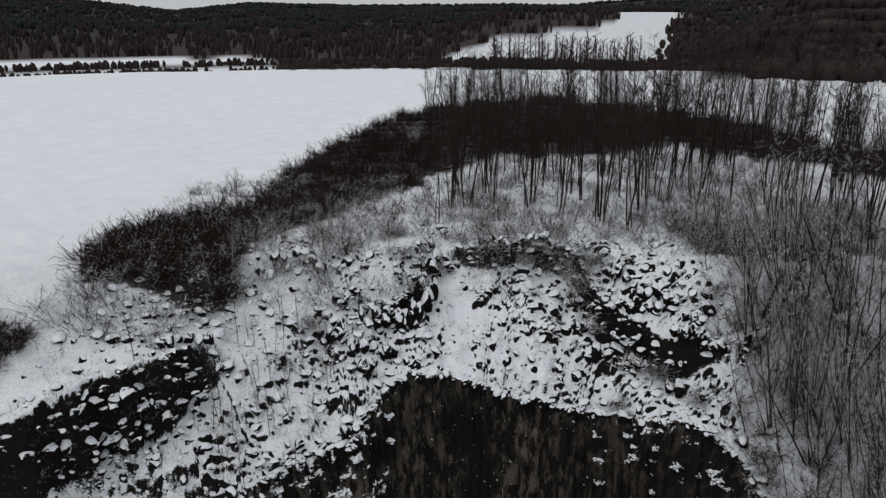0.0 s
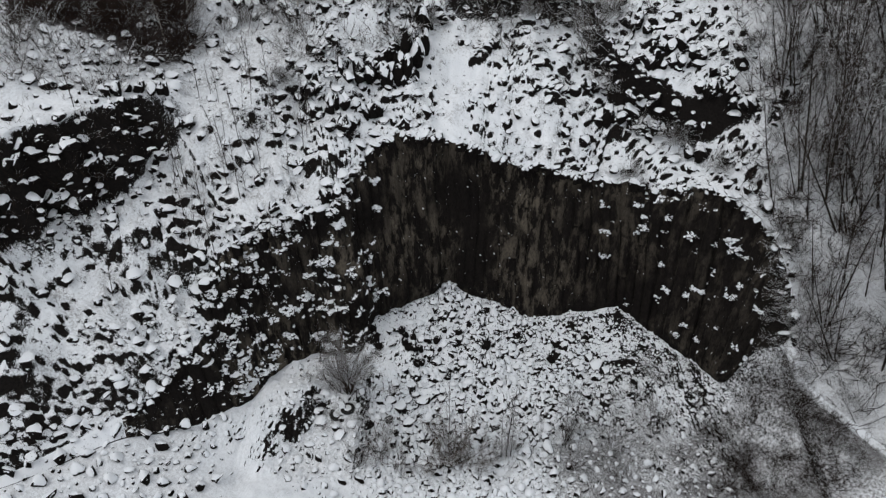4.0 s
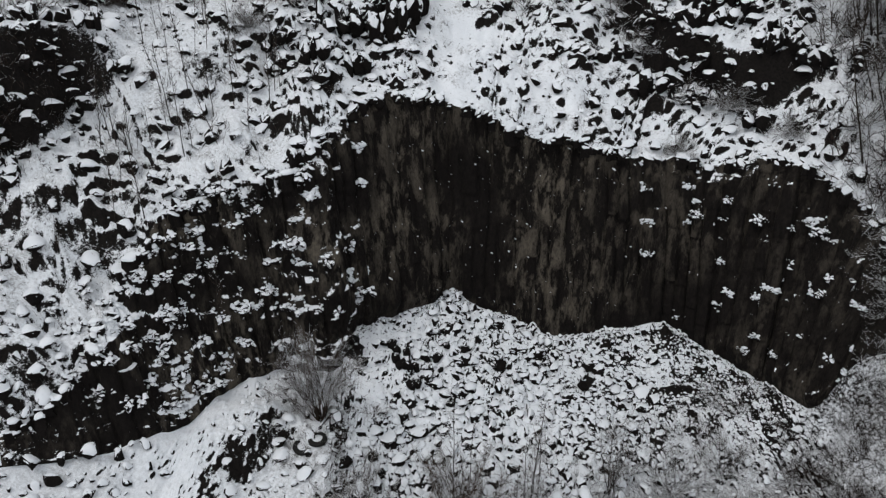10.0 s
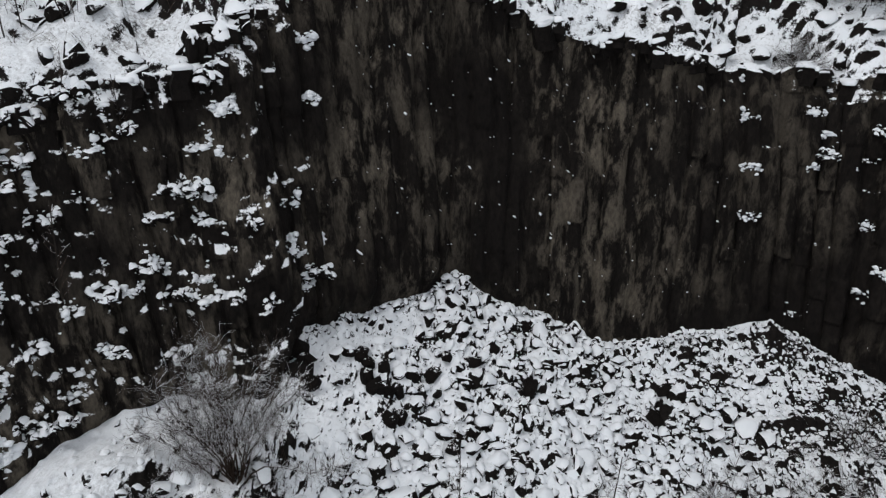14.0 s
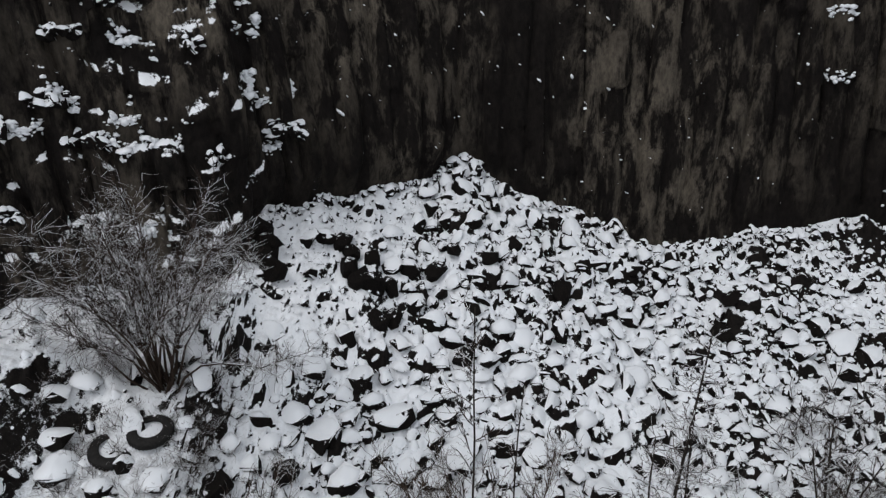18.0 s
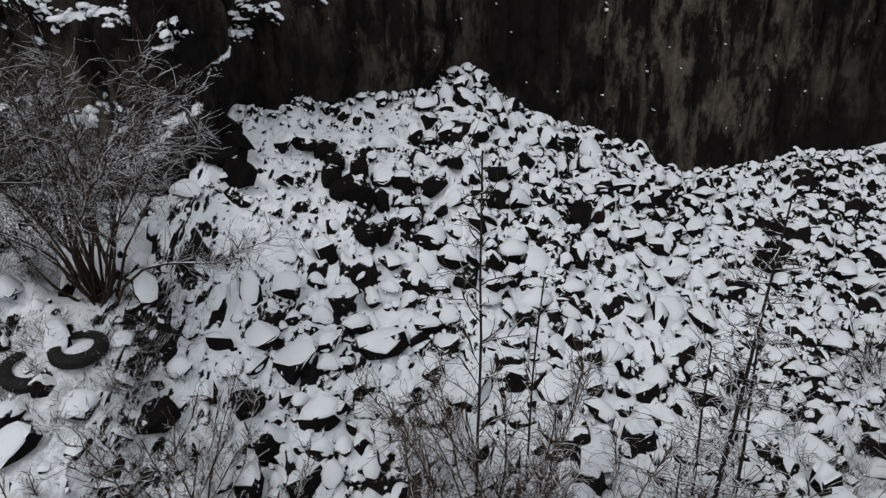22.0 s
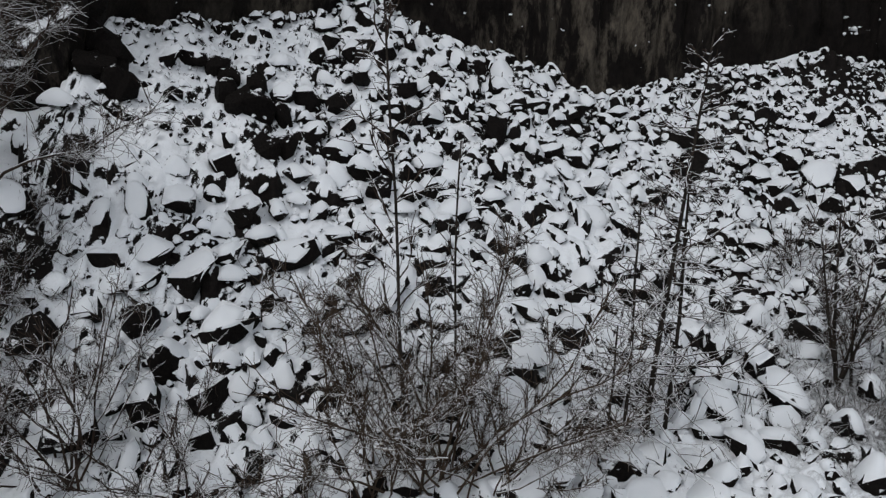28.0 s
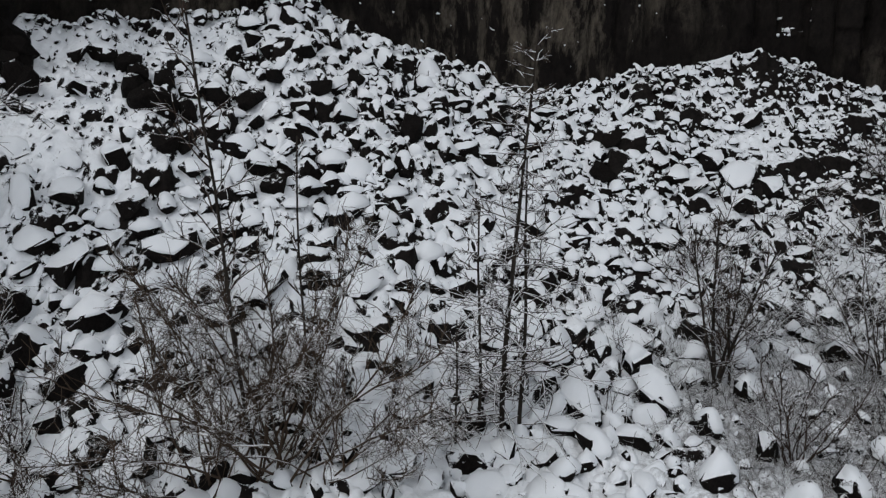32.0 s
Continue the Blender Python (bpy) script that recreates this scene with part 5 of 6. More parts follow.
def outcrop(x, y, size, tall, n, label, group, z=None, broad=1.0):
    """A knot of basalt columns standing out of the slope, each with its snow."""
    ob = tagged(new("rock_outcrop"), label, "rock", group)
    ob.matrix_world = pose(x, y, near_point(x, y) if z is None else z - tall)
    for i in range(n):
        k = int(rng.integers(16))
        s = size * rng.uniform(0.55, 1.1) * 0.85
        a, r = rng.uniform(0, 6.28), size * math.sqrt(rng.uniform(0, 1)) * (0.55 + (0.3 if z is None else 0.22) * n ** 0.5)
        dx, dy = math.cos(a) * r * 1.25 * broad, math.sin(a) * r * 0.6
        top = tall * (rng.uniform(0.45, 1.0) if z is None else rng.uniform(0.75, 1.05)) + 0.25 * dy
        if z is not None:
            s = min(s * 0.58, 0.25)
            dx, dy = dx * 0.75, dy * 0.75
            b = (n * 5 + i * 7 + k) % 30
            col = part("block", BLOCK_ME[b], ob)
            col.matrix_local = pose(dx, dy, top - 0.3 * s, 0, 0, rng.normal(0, 40)) @ Matrix.Diagonal((s, s, s * rng.uniform(0.8, 1.2), 1))
            part("snow_cap", BLOCKCAP_ME[b], col)
            continue
        high = max(s * 1.1, 0.6 * top + 0.15)
        col = part("block", LARGE_ME[k], ob)
        col.matrix_local = pose(dx, dy, top - 0.62 * high, rng.normal(0, 4), rng.normal(0, 4), rng.normal(0, 50)) @ Matrix.Diagonal((s * 1.1, s, high * 1.25, 1))
        if i % 5:
            part("snow_cap", LARGECAP_ME[k], col)
    return ob


SPINE = [(-1.0, 59.6, 1.3), (-1.6, 58, 1.6), (-2.2, 56.6, 1.7), (-2.4, 55.2, 1.6), (-3.2, 54.6, 1.3), (-4.8, 54.4, 1.1), (-6, 53.6, 1.0), (-0.2, 61, 1.0), (-8.2, 52, 0.8), (-8.4, 51, 0.8), (-6.6, 51.4, 0.9), (-6.3, 50.2, 0.8), (-4.7, 52.2, 1.0)]
MID = [(7.6, 56.4, 0.8), (8.8, 56.7, 1.0), (10.2, 57.2, 1.1), (11.5, 57, 1.2), (5.2, 57.2, 0.5), (13, 55.8, 1.6), (14.2, 55.6, 1.7), (15.2, 55, 1.6), (16.2, 54.8, 1.4)]
HIGH = [(14.6, 59, 1.2), (15.8, 58.6, 1.3), (16.7, 57.4, 1.4), (18, 57.2, 1.3), (19.4, 56.4, 1.3), (15.6, 56.8, 1.1), (17.2, 56.4, 1.3), (19.6, 53.8, 1.9), (20.2, 53.2, 1.8), (21.6, 52.6, 1.3), (19, 52.4, 1.3), (20.7, 54.8, 1.5), (20.8, 50.6, 0.9), (18.6, 52.0, 0.8)]
BACKW = [(6, 61, 1.4), (7.2, 61.1, 1.5), (8.4, 61.1, 1.5), (9.6, 60.9, 1.4), (10.8, 60.5, 1.2), (4, 61.4, 0.9), (2.3, 59.6, 0.5), (3.6, 59, 0.6), (4.5, 59.2, 0.5), (6.6, 59.4, 0.5), (9.6, 59.4, 0.6), (10.8, 58.8, 0.7), (2.7, 54.8, 0.4), (4, 55.3, 0.5), (9.3, 54.1, 0.5)]
LEFTL = [(-19.5, 47, 0.8), (-18.7, 48.2, 0.7), (-17.6, 48.8, 0.8), (-16.4, 48.8, 0.8), (-20.6, 44.4, 1.0), (-22.6, 42.8, 1.0), (-23.4, 41.4, 0.9), (-21.4, 42.8, 0.8), (-19.6, 43.2, 0.7), (-10.6, 45.3, 0.6), (-12.2, 43.9, 0.7), (-7.3, 46.9, 0.7), (-6.6, 47.1, 0.7), (-13.6, 44.8, 0.6), (-9, 48.4, 0.6), (-11.6, 47, 0.5), (-15, 45, 0.5)]
for rows, lab, grp in ((SPINE, "dark broken basalt outcrop dividing the upper bowl", "outcrops of the dividing ridge"), (MID, "dark basalt ledge with snow-topped columns in the bowl", "ledges in the bowl"),
                       (HIGH, "tall dark basalt columns at the bowl's edge", "outcrops at the edge of the bowl"), (BACKW, "low basalt wall of short columns at the bowl's back", "ledges at the back of the bowl"),
                       (LEFTL, "snow-topped basalt blocks along a rock step", "outcrops of the lower ledge")):
    for x, y, tall in rows:
        tall = tall * (1.4 if rows is SPINE else 1.0)
        outcrop(x, y, min(0.34 + 0.16 * tall, 0.56), tall * (0.6 if rows is HIGH or rows is MID else 0.5 if rows is BACKW else 0.85), int(4 + 2.4 * tall), lab, grp)
for x, y, z, tall in ((-4.3, 44.7, 3.6, 1.7), (-4.8, 45.3, 3.9, 2.3)):
    ob = tagged(new("rock_outcrop"), "dark broken basalt buttress at the edge of the scree", "rock", "buttress beside the scree")
    ob.matrix_world = pose(x, y, z)
    for i in range(16):
        k, h = int(rng.integers(16)), tall * (i + 0.5) / 16
        r = 0.62 * (1.1 - 0.5 * h / tall)
        sz = rng.uniform(0.28, 0.5)
        st = part("block", LARGEBARE_ME[k], ob)
        st.matrix_local = pose(rng.uniform(-r, r), rng.uniform(-r, r) * 0.8 + 0.25 * h, h, rng.normal(0, 15), rng.normal(0, 15), rng.uniform(0, 360)) @ Matrix.Diagonal((sz, sz, sz * 1.35, 1))
# ledges of the broken wall where columns have snapped off
LEDGES = [(-7.75, 45.2, 11.64, 1.5), (-10.5, 44.5, 14.8, 1.2), (-12.5, 43.8, 14.3, 1.1), (-12.0, 43.8, 12.9, .8), (-7.0, 46.2, 15.0, .9), (-10.0, 43.5, 8.8, .9), (-8.0, 44.4, 8.3, .7), (-11.4, 43.7, 11.2, .7), (-4.0, 46.9, 8.0, .8),
          (-12.9, 42.7, 13.0, .5), (-12.3, 43.2, 12.3, .6), (-13.1, 42.2, 11.2, .4), (-5.7, 45.4, 10.5, .5), (-13.0, 41.6, 9.4, .7), (-11.7, 42.2, 7.5, .5), (-13.1, 41.0, 8.1, .6), (-8.5, 44.8, 10.8, .6), (-12.3, 42.7, 10.7, .4), (-5.3, 44.9, 7.8, .5),
          (-8.2, 44.0, 6.4, .4), (-11.1, 41.9, 5.4, .6), (-12.8, 40.6, 6.2, .6), (-8.8, 44.3, 9.3, .5), (-9.8, 43.3, 6.9, .4), (-11.6, 44.1, 14.1, .5), (-9.2, 44.9, 13.5, .6), (-11.6, 41.3, 5.4, .6),
          (-17.5, 39.8, 10.7, .5), (-16.5, 39.5, 9.8, .6), (-15.5, 39.2, 9.3, .6), (-14.5, 40.3, 9.6, .5), (-13.7, 40.9, 8.6, .5), (-14.8, 38.7, 8.6, .8), (-13.6, 39.8, 6.8, .7), (-12.6, 40.8, 6.7, .6), (-15.9, 38.8, 8.5, .5), (-16.3, 37.9, 8.3, .7),
          (-15.1, 38.4, 7.3, .6), (-13.9, 38.6, 6.5, .8), (-12.7, 39.9, 5.6, .6), (-13.3, 40.7, 7.6, .5), (-16.5, 40.9, 11.1, .4), (-15.6, 41.0, 10.4, .6), (-14.3, 39.6, 8.8, .6), (-17.0, 38.5, 9.5, .6), (-12.0, 41.1, 5.6, .4)]
RIGHT_LEDGES = [(15.3, 50.2, 11.3, 1.0), (18.2, 48.4, 11.6, 1.3), (19.4, 47.6, 11.6, 1.0), (16.9, 50.0, 12.2, .9), (20.5, 46.4, 11.7, .9), (20.8, 45.1, 8.7, 1.0), (19.0, 45.4, 4.7, .8), (20.0, 44.8, 6.4, .8), (21.1, 45.2, 9.5, .9), (18.0, 46.1, 5.5, .8), (21.7, 44.3, 9.8, .8)]
for rows, size, lab in ((LEDGES, 0.42, "snow-topped ledge of snapped basalt columns in the broken wall"), (RIGHT_LEDGES, 0.3, "low snowy ledge of broken blocks on the quarry wall")):
    for x, y, z, w in rows:
        outcrop(x, y, size * (0.7 + 0.35 * w), 1.1, int((12 if rows is LEDGES else 9) + (19 if rows is LEDGES else 15) * w), lab, "ledges of the quarry wall", z + 0.05, 1.0)
# along the rim and along the rock steps
rim_rows = []
for n in range(420):
    i = int(rng.integers(int(NS * 0.17), int(NS * 0.86)))
    s = float(np.clip(0.12 + 0.09 * rng.gamma(1.5, 0.8), 0.12, 0.5))
    rim_rows.append((RM[i, 0] + rng.normal(0, 0.25), RM[i, 1] + rng.normal(0.1, 0.3), RM[i, 2] + s * rng.uniform(-0.3, 0.5), s, rng.uniform(0, 6.28)))
joined("rim_blocks", COLT, rim_rows, "snow-topped basalt blocks along the rim of the quarry face", 0.1)
ledge_rows = []
for n in range(620):
    i = int(rng.integers(int(NS * 0.10), int(NS * 0.80)))
    r1, z1, z2, r2, wide = ST[i]
    if wide > 2.2 or RM[i, 0] > 21 or (RM[i, 0] > -6 and n % 3 == 0):
        continue
    u = rng.uniform(-0.2, 1.1)
    x, y = RM[i, :2] + BACK[i] * (r1 + wide * u + 0.35 * rng.normal())
    s = float(np.clip(0.18 + 0.12 * rng.gamma(1.6, 0.8), 0.18, 0.65))
    ledge_rows.append((x, y, z1 + (z2 - z1) * np.clip(u, 0, 1) + s * rng.uniform(-0.1, 0.5), s, rng.uniform(0, 6.28)))
loose_rocks("ledge_blocks", TEMPL, ledge_rows, "dark broken basalt blocks of the upper rock steps, snow on top", (0.8, 1.5), LOADED)
# snow lying on the treads of the broken wings
for face, many in zip(WINGS, (80, 34)):
    tread = np.linalg.norm(np.diff(face[:, :, :2], axis=0), axis=2)
    rise = np.diff(face[:, :, 2], axis=0)
    mid = face[:-1]
    places = np.argwhere((tread > 0.05) & (tread > 1.1 * rise) & (mid[..., 0] > -17) & (mid[..., 0] < 22.5) & ((mid[..., 0] > -12.5) | (mid[..., 2] > 8)))
    vs, fs, base = [], [], 0
    for r0, i0 in places[rng.permutation(len(places))[:many]]:
        near = places[(np.abs(places[:, 0] - r0) <= 6) & (np.abs(places[:, 1] - i0) <= 6)]
        for r, i in near[rng.integers(0, len(near), int(rng.integers(10, 60)))]:
            s = float(np.clip(0.04 + 0.045 * rng.gamma(1.1, 0.8), 0.03, 0.22))
            t = SMALL[int(rng.integers(16))]
            a = rng.uniform(0, 6.28)
            v = t[0] * s * np.array([1.2, 1.0, 0.8])
            v = np.c_[v[:, 0] * math.cos(a) - v[:, 1] * math.sin(a), v[:, 0] * math.sin(a) + v[:, 1] * math.cos(a), v[:, 2]]
            vs.append(v + face[r, i] + (face[r + 1, i] - face[r, i]) * rng.uniform(0, 1) + np.r_[rng.normal(0, 0.05, 2), rng.normal(0, 0.09)])
            fs.append(t[1] + base)
            base += len(v)
    tagged(part("snow_ledges", fast_mesh("snow_ledges", np.concatenate(vs), np.concatenate(fs), SNOW, True), quarry_face), "", "", "", "stuff")
# flecks of snow caught on the face
vs, fs, base = [], [], 0
for n in range(260):
    i = int(rng.integers(WL1, WR0))
    a = GRID[int(rng.integers(NFR + 2, B0 - 2)), i]
    if n % 3:
        a = a + np.r_[rng.normal(0, 0.3, 2) * np.abs(tang[i]), rng.normal(0, 0.2)]
    s = float(np.clip(0.015 + 0.028 * rng.gamma(0.9, 0.8), 0.015, 0.11))
    t = SMALL[n % 16]
    v = t[0] * s * np.array([0.9, 0.6, (0.7, 1.6, 1.1)[n % 3]])
    v[:, 0] -= v[:, 2] * (0.7, 0.8, 0.2)[n % 3]
    vs.append(v + a + np.r_[OUT[i] * 0.02, 0])
    fs.append(t[1] + base)
    base += len(v)
tagged(part("snow_flecks", fast_mesh("snow_flecks", np.concatenate(vs), np.concatenate(fs), SNOW, True), quarry_face), "", "", "", "stuff")

# ---------------------------------------------------------------- bushes and saplings on the quarry floor
def sapling(x, y, h, seed, label, r0=0.035, limbs=26, reach=0.2, stems=1, low=0.12, steep=0.5, straight=True):
    limbs_apart = []
    tr, _ = tree_parts(seed, h, r0, limbs, low, reach, 4, 0.0095, steep, stems, 0.0, 0.015 if straight else 0.09, limbs_apart, 0.12)
    return plant("sapling", label, "tree", "saplings on the quarry floor", [("trunk", tr.me("trunk", BARK))] + [("branch", w.me("branch", STEM)) for w in limbs_apart], pose(x, y, near_point(x, y)))


sapling(0.96, 38.5, 7.3, 201, "tall thin bare sapling rising from a brown bush", 0.034, 26, 0.17, 1, 0.2, 1.0)
sapling(4.85, 39.05, 6.6, 202, "slender sapling with snowy level side branches", 0.05, 74, 0.25, 1, 0.06, 0.12)
sapling(5.12, 38.95, 4.8, 203, "thin snowy sapling beside a taller one", 0.04, 44, 0.26, 1, 0.08, 0.12)
sapling(4.45, 39.05, 4.2, 204, "thin snowy sapling beside a taller one", 0.035, 40, 0.26, 1, 0.08, 0.12)
sapling(4.05, 38.7, 2.6, 207, "short snowy sapling in front of taller ones", 0.022, 18, 0.28, 1, 0.1, 0.2)
sapling(1.75, 39.3, 4.6, 206, "very thin upright bare stem behind a bush", 0.024, 14, 0.12, 1, 0.3, 0.6)
sapling(9.1, 40.3, 3.6, 205, "many-stemmed bare young tree with frosted twigs", 0.045, 14, 0.32, 5, 0.2, 1.2, False)
FLOOR = [(-5.9, 41.5, 4.9, 0.8, 28, 60, 0.034, 0.008, STEM, "large many-stemmed bush with snowy fanned twigs", 1.15),
         (1.2, 38.2, 4.0, 1.9, 24, 34, 0.022, 0.008, TAN, "brown bare bush with fine tangled twigs", 1.1),
         (2.1, 37.9, 2.6, 1.9, 16, 26, 0.016, 0.008, TAN, "low brown bush with tangled snowy twigs", 0.8),
         (0.4, 37.9, 3.2, 1.7, 15, 26, 0.018, 0.008, TAN, "brown bare bush leaning over snowy stones", 0.8),
         (-4.9, 37.6, 2.2, 1.4, 14, 18, 0.016, 0.008, STEM, "dark leafless bush over snowy blocks", 1.0),
         (-3.7, 38.2, 3.0, 1.5, 20, 22, 0.022, 0.008, STEM, "dark leafless bush among snowy stones", 1.0),
         (-2.3, 38.0, 2.4, 1.5, 16, 20, 0.017, 0.008, STEM, "small dark leafless bush among snowy stones", 1.0),
         (9.4, 38.2, 1.9, 0.8, 12, 12, 0.015, 0.008, STEM, "small bare bush among frosted weeds", 1.2),
         (10.3, 41.6, 1.6, 1.8, 20, 14, 0.014, 0.008, TWIG, "low frosted bush among weeds", 0.7),
         (12.5, 40.5, 3.0, 1.3, 20, 14, 0.02, 0.009, TWIG, "frosted bush at the edge of the quarry floor", 1.0),
         (15.5, 41.5, 3.4, 1.3, 20, 14, 0.02, 0.009, TWIG, "tall frosted bush below the rock face", 1.0)]
for i, (x, y, h, sp, st, fk, r0, fine, mat, lab, up) in enumerate(FLOOR):
    boughs = []
    bush_wood(260 + i, h, sp, st, fk, r0, fine, up, 0, boughs)
    plant("bare_bush", lab, "bush", "bushes on the quarry floor", [("stem", w.me("stem", mat)) for w in boughs], pose(x, y, near_point(x, y)))
# a dead white branch caught in the bush
dead = Wood()
g = np.random.default_rng(9)
for a, c, ln, r in (((0.5, 37.6, 0.95), (0.75, 0.1, 0.45), 1.0, 0.022), ((0.5, 37.6, 0.95), (0.8, -0.25, -0.2), 0.55, 0.02), ((0.95, 37.45, 0.83), (0.9, 0.1, 0.15), 0.5, 0.016)):
    dead.stem(bend(g, a, np.array(c) / np.linalg.norm(c), ln, 6, 0.12), r, 0.01, 5)
tagged(new("dead_branch", dead.me("dead_branch", make_bark("bleached_wood", (0.30, 0.27, 0.24), (0.5, 0.47, 0.43), 0.5))), "bleached crooked dead branch caught in a bush", "branch")

# two worn tyres thrown down below the bush
def tyre(x, y, tip, turn, sunk, label):
    """A carcass with its rounded tread and open middle, snow lying inside."""
    ob = tagged(new("old_tyre"), label, "tyre", "tyres below the bush")
    prof = [(0.30, -0.10), (0.33, -0.125), (0.44, -0.12), (0.53, -0.095), (0.555, -0.04), (0.555, 0.04), (0.53, 0.095), (0.44, 0.12), (0.33, 0.125), (0.30, 0.10), (0.36, 0.07), (0.36, -0.07)]
    n, m = 44, len(prof)
    v = [(r * math.cos(6.2832 * i / n), r * math.sin(6.2832 * i / n), z) for i in range(n) for r, z in prof]
    f = [(i * m + j, (i + 1) % n * m + j, (i + 1) % n * m + (j + 1) % m, i * m + (j + 1) % m) for i in range(n) for j in range(m)]
    part("carcass", fast_mesh("carcass", v, f, RUBBER, True), ob)
    lug = [(-0.02, -0.08, 0), (0.02, -0.08, 0), (0.02, 0.08, 0), (-0.02, 0.08, 0), (-0.015, -0.075, 0.018), (0.015, -0.075, 0.018), (0.015, 0.075, 0.018), (-0.015, 0.075, 0.018)]
    lug_me = fast_mesh("tread_lug", lug, [(3, 2, 1, 0), (4, 5, 6, 7), (0, 1, 5, 4), (1, 2, 6, 5), (2, 3, 7, 6), (3, 0, 4, 7)], RUBBER)
    for i in range(36):
        a = i * 10
        st = part("tread_lug", lug_me, ob)
        st.matrix_local = pose(0, 0, 0, 0, 0, a) @ pose(0.548, 0, 0, 0, 90, 0) @ pose(0, 0, 0, 0, 0, 90)
    ring = [(0.36 * k * math.cos(6.2832 * i / 16), 0.36 * k * math.sin(6.2832 * i / 16), 0.02 + 0.05 * (1 - k)) for k in (1.0, 0.6) for i in range(16)] + [(0, 0, 0.07)]
    tri = [t for i in range(16) for t in ((i, (i + 1) % 16, 16 + (i + 1) % 16), (i, 16 + (i + 1) % 16, 16 + i), (16 + i, 16 + (i + 1) % 16, 32))]
    part("snow_fill", fast_mesh("snow_fill", ring, tri, SNOW, True), ob, "snow lying inside the tyre")
    ob.matrix_world = pose(x, y, near_point(x, y) + 0.1 - sunk, tip, 0, turn) @ Matrix.Scale(0.86, 4)


rubber = Mat("worn_rubber", 0.85, 0.2)
rubber.bump(rubber.noise(40, 3, 0.6), 0.3, 0.01)
RUBBER = rubber.colour(rubber.ramp(rubber.noise(9, 4, 0.7), [(0.35, (0.010, 0.0095, 0.009)), (0.8, (0.030, 0.028, 0.026))]))
tyre(-5.89, 40.4, 7, 10, 0.0, "worn black tyre lying on brambles, snow inside")
tyre(-6.6, 40.05, 16, 40, 0.1, "worn black tyre half sunk below another one")

THIN = []
for i in range(3):
    tr, cr = tree_parts(500 + i, 3.4 + i * 0.6, 0.028, 14, 0.25, 0.2, 3, 0.009, 1.3)
    THIN.append((("trunk", tr.me("trunk", BARK)), ("crown", cr.me("crown", STEM))))
for n, (x, y) in enumerate(((-11.6, 48.4), (-10.4, 49.6), (-12.8, 48.6), (-9.6, 47.6), (-13.4, 47.2), (-11, 46.6), (-14.2, 46.2), (-8.6, 49.8), (-12.2, 50.6), (-15.2, 44.2), (-16.4, 45.4), (-13.8, 43), (-17.4, 41.4), (-19.4, 40.2), (-12.4, 45.6), (-21, 44.8)) + tuple(zip(rng.uniform(-17, -8, 26).tolist(), rng.uniform(42.5, 52.5, 26).tolist()))):
    plant("thin_sapling", "thin bare sapling on the rocky snow slope", "tree", "saplings on the slope", THIN[n % 3], pose(x, y, near_point(x, y), rng.normal(0, 5), rng.normal(0, 5), n * 67) @ Matrix.Scale(rng.uniform(0.6, 1.15), 4))
tr, cr = tree_parts(520, 6.5, 0.06, 16, 0.4, 0.16, 3, 0.011, 1.6)
PALE = make_bark("pale_bark", (0.20, 0.18, 0.16), (0.42, 0.40, 0.37), 0.6)
for n, (x, y) in enumerate(((-18.4, 54.0), (-17.2, 56.0), (-9.8, 57.6), (24.8, 60), (27, 58))):
    plant("pale_birch", "thin pale-barked birch at the edge of the scrub", "tree", "birches", (("trunk", tr.me("trunk", PALE)), ("crown", cr.me("crown", STEM))), pose(x, y, near_point(x, y), 0, -3, n * 80) @ Matrix.Scale(0.8 + 0.1 * (n % 3), 4))

# ---------------------------------------------------------------- beyond the field
FARTREE = []
for i in range(4):
    tr, cr = tree_parts(400 + i, 11.0, 0.22, 12, 0.15, 0.38, 2, 0.07, 1.1)
    tr.v += cr.v
    tr.f += [f + tr.n for f in cr.f]
    FARTREE.append(tr)


def sector(u0, u1, d0, d1):
    def weight(x, y, z):
        u, d = x / np.maximum(y, 1), np.hypot(x, y)
        return (y > 30) * (u > u0) * (u < u1) * (d > d0) * (d < d1) * 1.0
    return weight


q, t = spots(70, B0 + 90, NR, sector(0.06, 0.27, 235, 300))
joined_wood("tree_row", FARTREE, [(*a, rng.uniform(0.7, 1.15), b) for a, b in zip(q, t)], FAR, "row of bare trees beyond the snowy field", "trees")
q, t = spots(90, B0 + 90, NR, sector(-0.2, 0.07, 232, 255))
joined_wood("hedge_row", SCRUBS, [(a[0], a[1], a[2], rng.uniform(0.8, 1.5), b) for a, b in zip(q, t)], FAR, "low bare hedge beyond the snowy field", "hedge")
q, t = spots(300, B0 + 90, NR, lambda x, y, z: sector(0.33, 0.75, 180, 520)(x, y, z) * np.where(np.hypot(x, y) > 200 + 700 * np.clip(0.42 - x / np.maximum(y, 1), 0, 1), 1.0, 0.0))
joined_wood("hill_wood", FARTREE, [(*a, rng.uniform(0.8, 1.4), b) for a, b in zip(q, t)], FAR, "dark bare woodland on the hill beside the field", "woods")


q, t = spots(150, B0 + 90, NR, sector(0.04, 0.28, 230, 262))
joined_wood("hedge_brush", SCRUBS, [(a[0], a[1], a[2], rng.uniform(1.0, 2.0), b) for a, b in zip(q, t)], FAR, "bare brush under a row of trees beyond the field", "hedge")


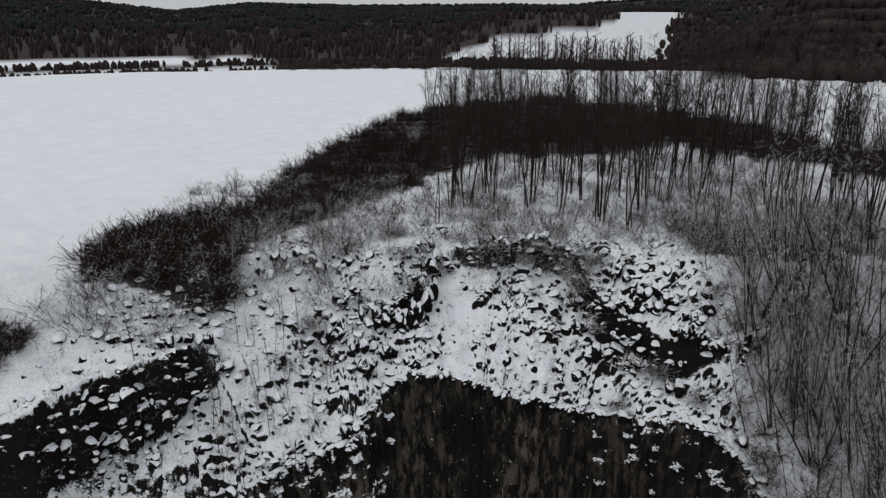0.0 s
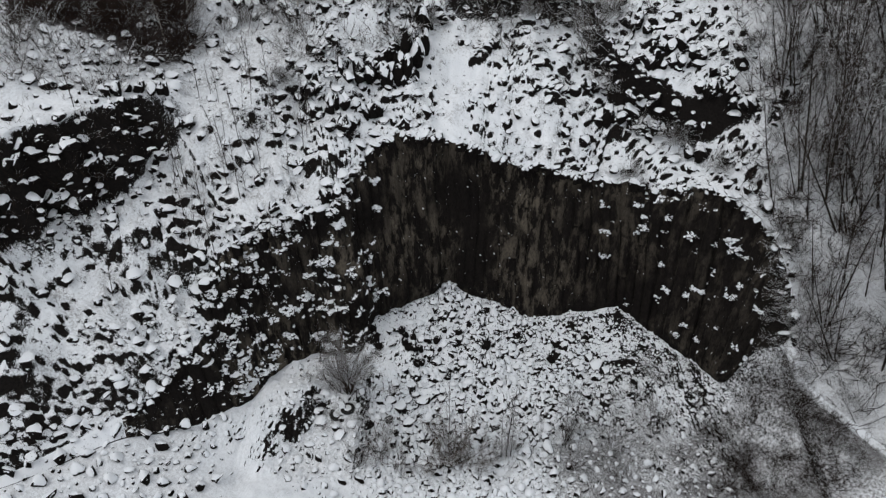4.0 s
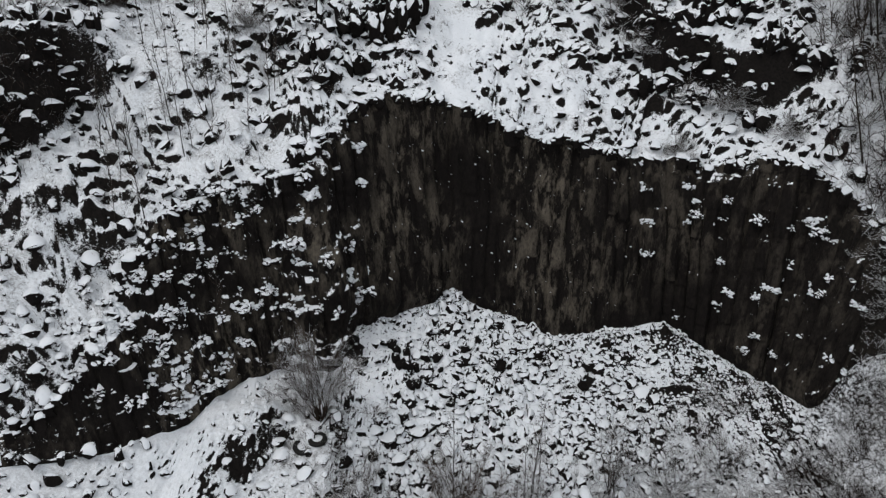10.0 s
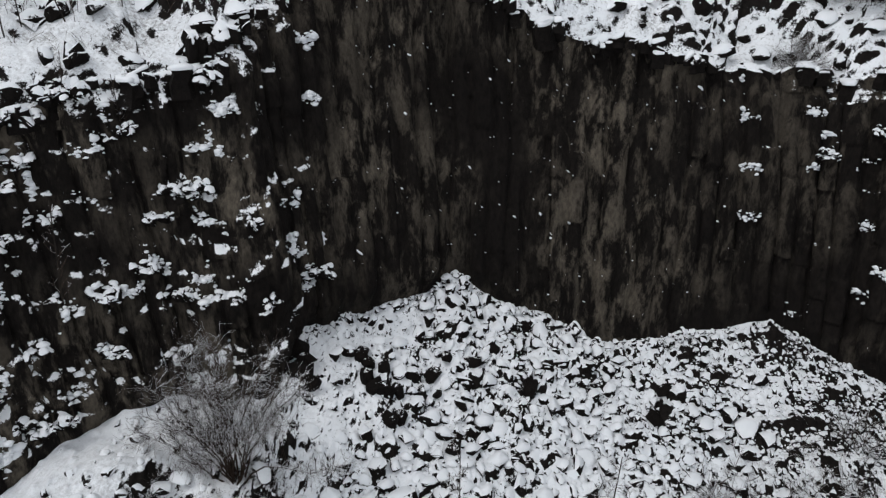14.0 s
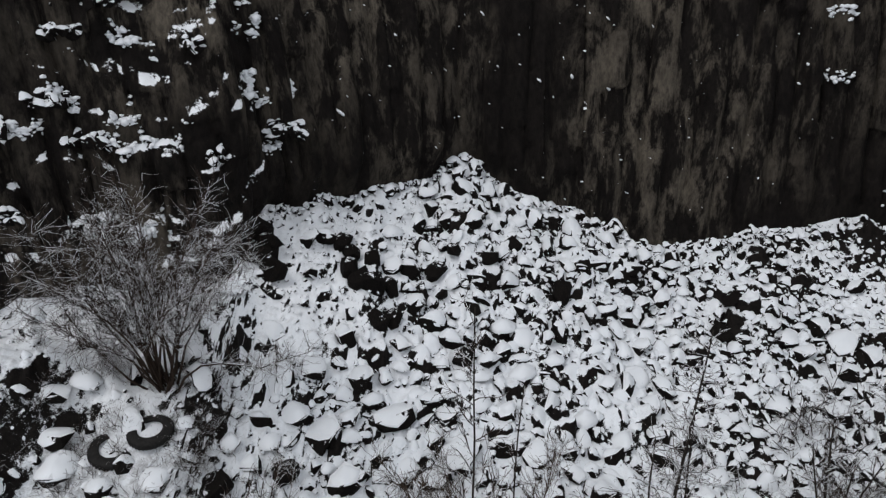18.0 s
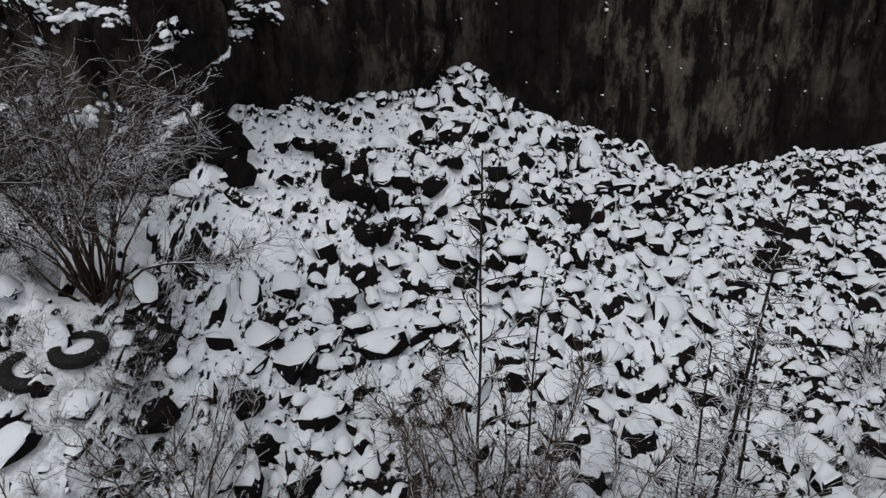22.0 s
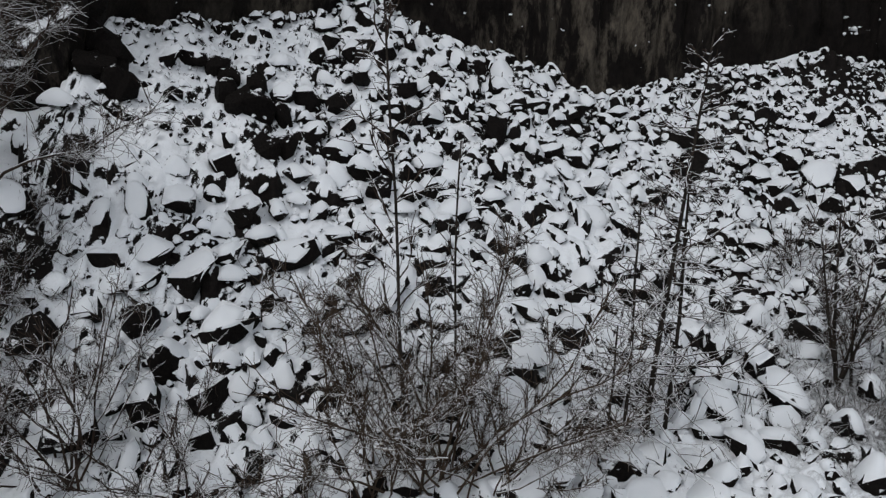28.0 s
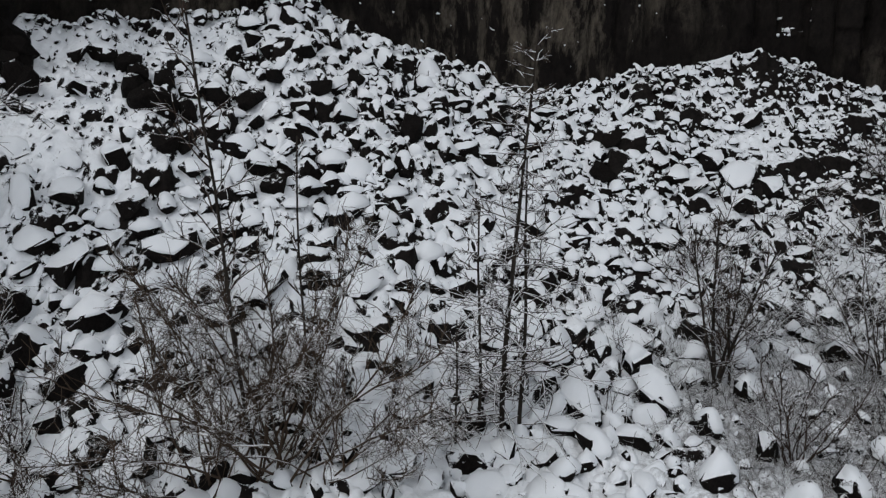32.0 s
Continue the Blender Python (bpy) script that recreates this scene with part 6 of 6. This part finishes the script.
def brush_wood(name, n, lo, weight, material, label, hmin, hmax, k, broad):
    """Far woods as very many slim uneven crowns."""
    q, t = spots(n, lo, NR - 1, weight)
    d = np.hypot(q[:, 0], q[:, 1])
    far = 1 + np.maximum(0, d - 700) / 1400
    c = np.repeat(q, k, 0)
    f = np.repeat(far, k)
    m = len(c)
    h = rng.uniform(hmin, hmax, m) * np.repeat(np.where(d < 580, 0.45, 1.0), k) if hmax < 14.5 else rng.uniform(hmin, hmax, m)
    c = c + np.c_[rng.normal(0, 4, m) * f, rng.normal(0, 4, m) * f, np.zeros(m)]
    w = broad * f * rng.uniform(0.7, 1.4, m)
    th = rng.uniform(0, 6.28, m)
    vs = []
    for share, high in ((0.55, None), (1.0, (0.4, 0.65)), (0.6, (0.8, 0.95))):
        for i in range(4):
            a = th + i * 1.571 + rng.normal(0, 0.25, m)
            z = np.full(m, -1.5) if high is None else h * rng.uniform(*high, m)
            vs.append(c + np.c_[np.cos(a) * w * share, np.sin(a) * w * share, z])
    vs.append(c + np.c_[rng.normal(0, 0.3, m), rng.normal(0, 0.3, m), h])
    v = np.stack(vs, 1).reshape(-1, 3)
    tri = []
    for ring in (0, 4):
        for i in range(4):
            p, q = ring + i, ring + (i + 1) % 4
            tri += [(p, q, q + 4), (p, q + 4, p + 4)]
    tri = np.array(tri + [(8 + i, 8 + (i + 1) % 4, 12) for i in range(4)])
    fs = (np.arange(m)[:, None, None] * 13 + tri[None]).reshape(-1, 3)
    return tagged(new(name, fast_mesh(name, v, fs, material, True)), label, "woods", "", "stuff")


WOODF = np.array(wood)


def wooded(x, y, z):
    lo = len(WOODF) - len(x) // NS - 1
    d = np.hypot(x, y)
    return WOODF[lo:lo + len(x) // NS].ravel() * (y > 60) * (np.abs(x / np.maximum(y, 1)) < 0.8) * (d > 430) / np.maximum(d, 100) ** 1.25 * np.where(d < 580, 3.0, 1.0)


brush_wood("far_wood", 6200, B0 + 100, wooded, FAR, "distant bare brown woodland", 5, 12, 3, 1.5)
brush_wood("far_conifers", 2600, B0 + 130, lambda x, y, z: wooded(x, y, z) * sstep(900, 1500, np.hypot(x, y)), FIR, "distant dark green conifer woods on the hills", 8, 14, 3, 2.2)
brush_wood("hill_brush", 1500, B0 + 85, lambda x, y, z: sector(0.3, 0.8, 205, 900)(x, y, z) * np.where(np.hypot(x, y) > 215 + 900 * np.clip(0.44 - x / np.maximum(y, 1), 0, 1), 1.0, 0.0) / np.maximum(np.hypot(x, y), 100), FAR, "dense dark brush wood on the hillside", 5, 10, 4, 2.2)
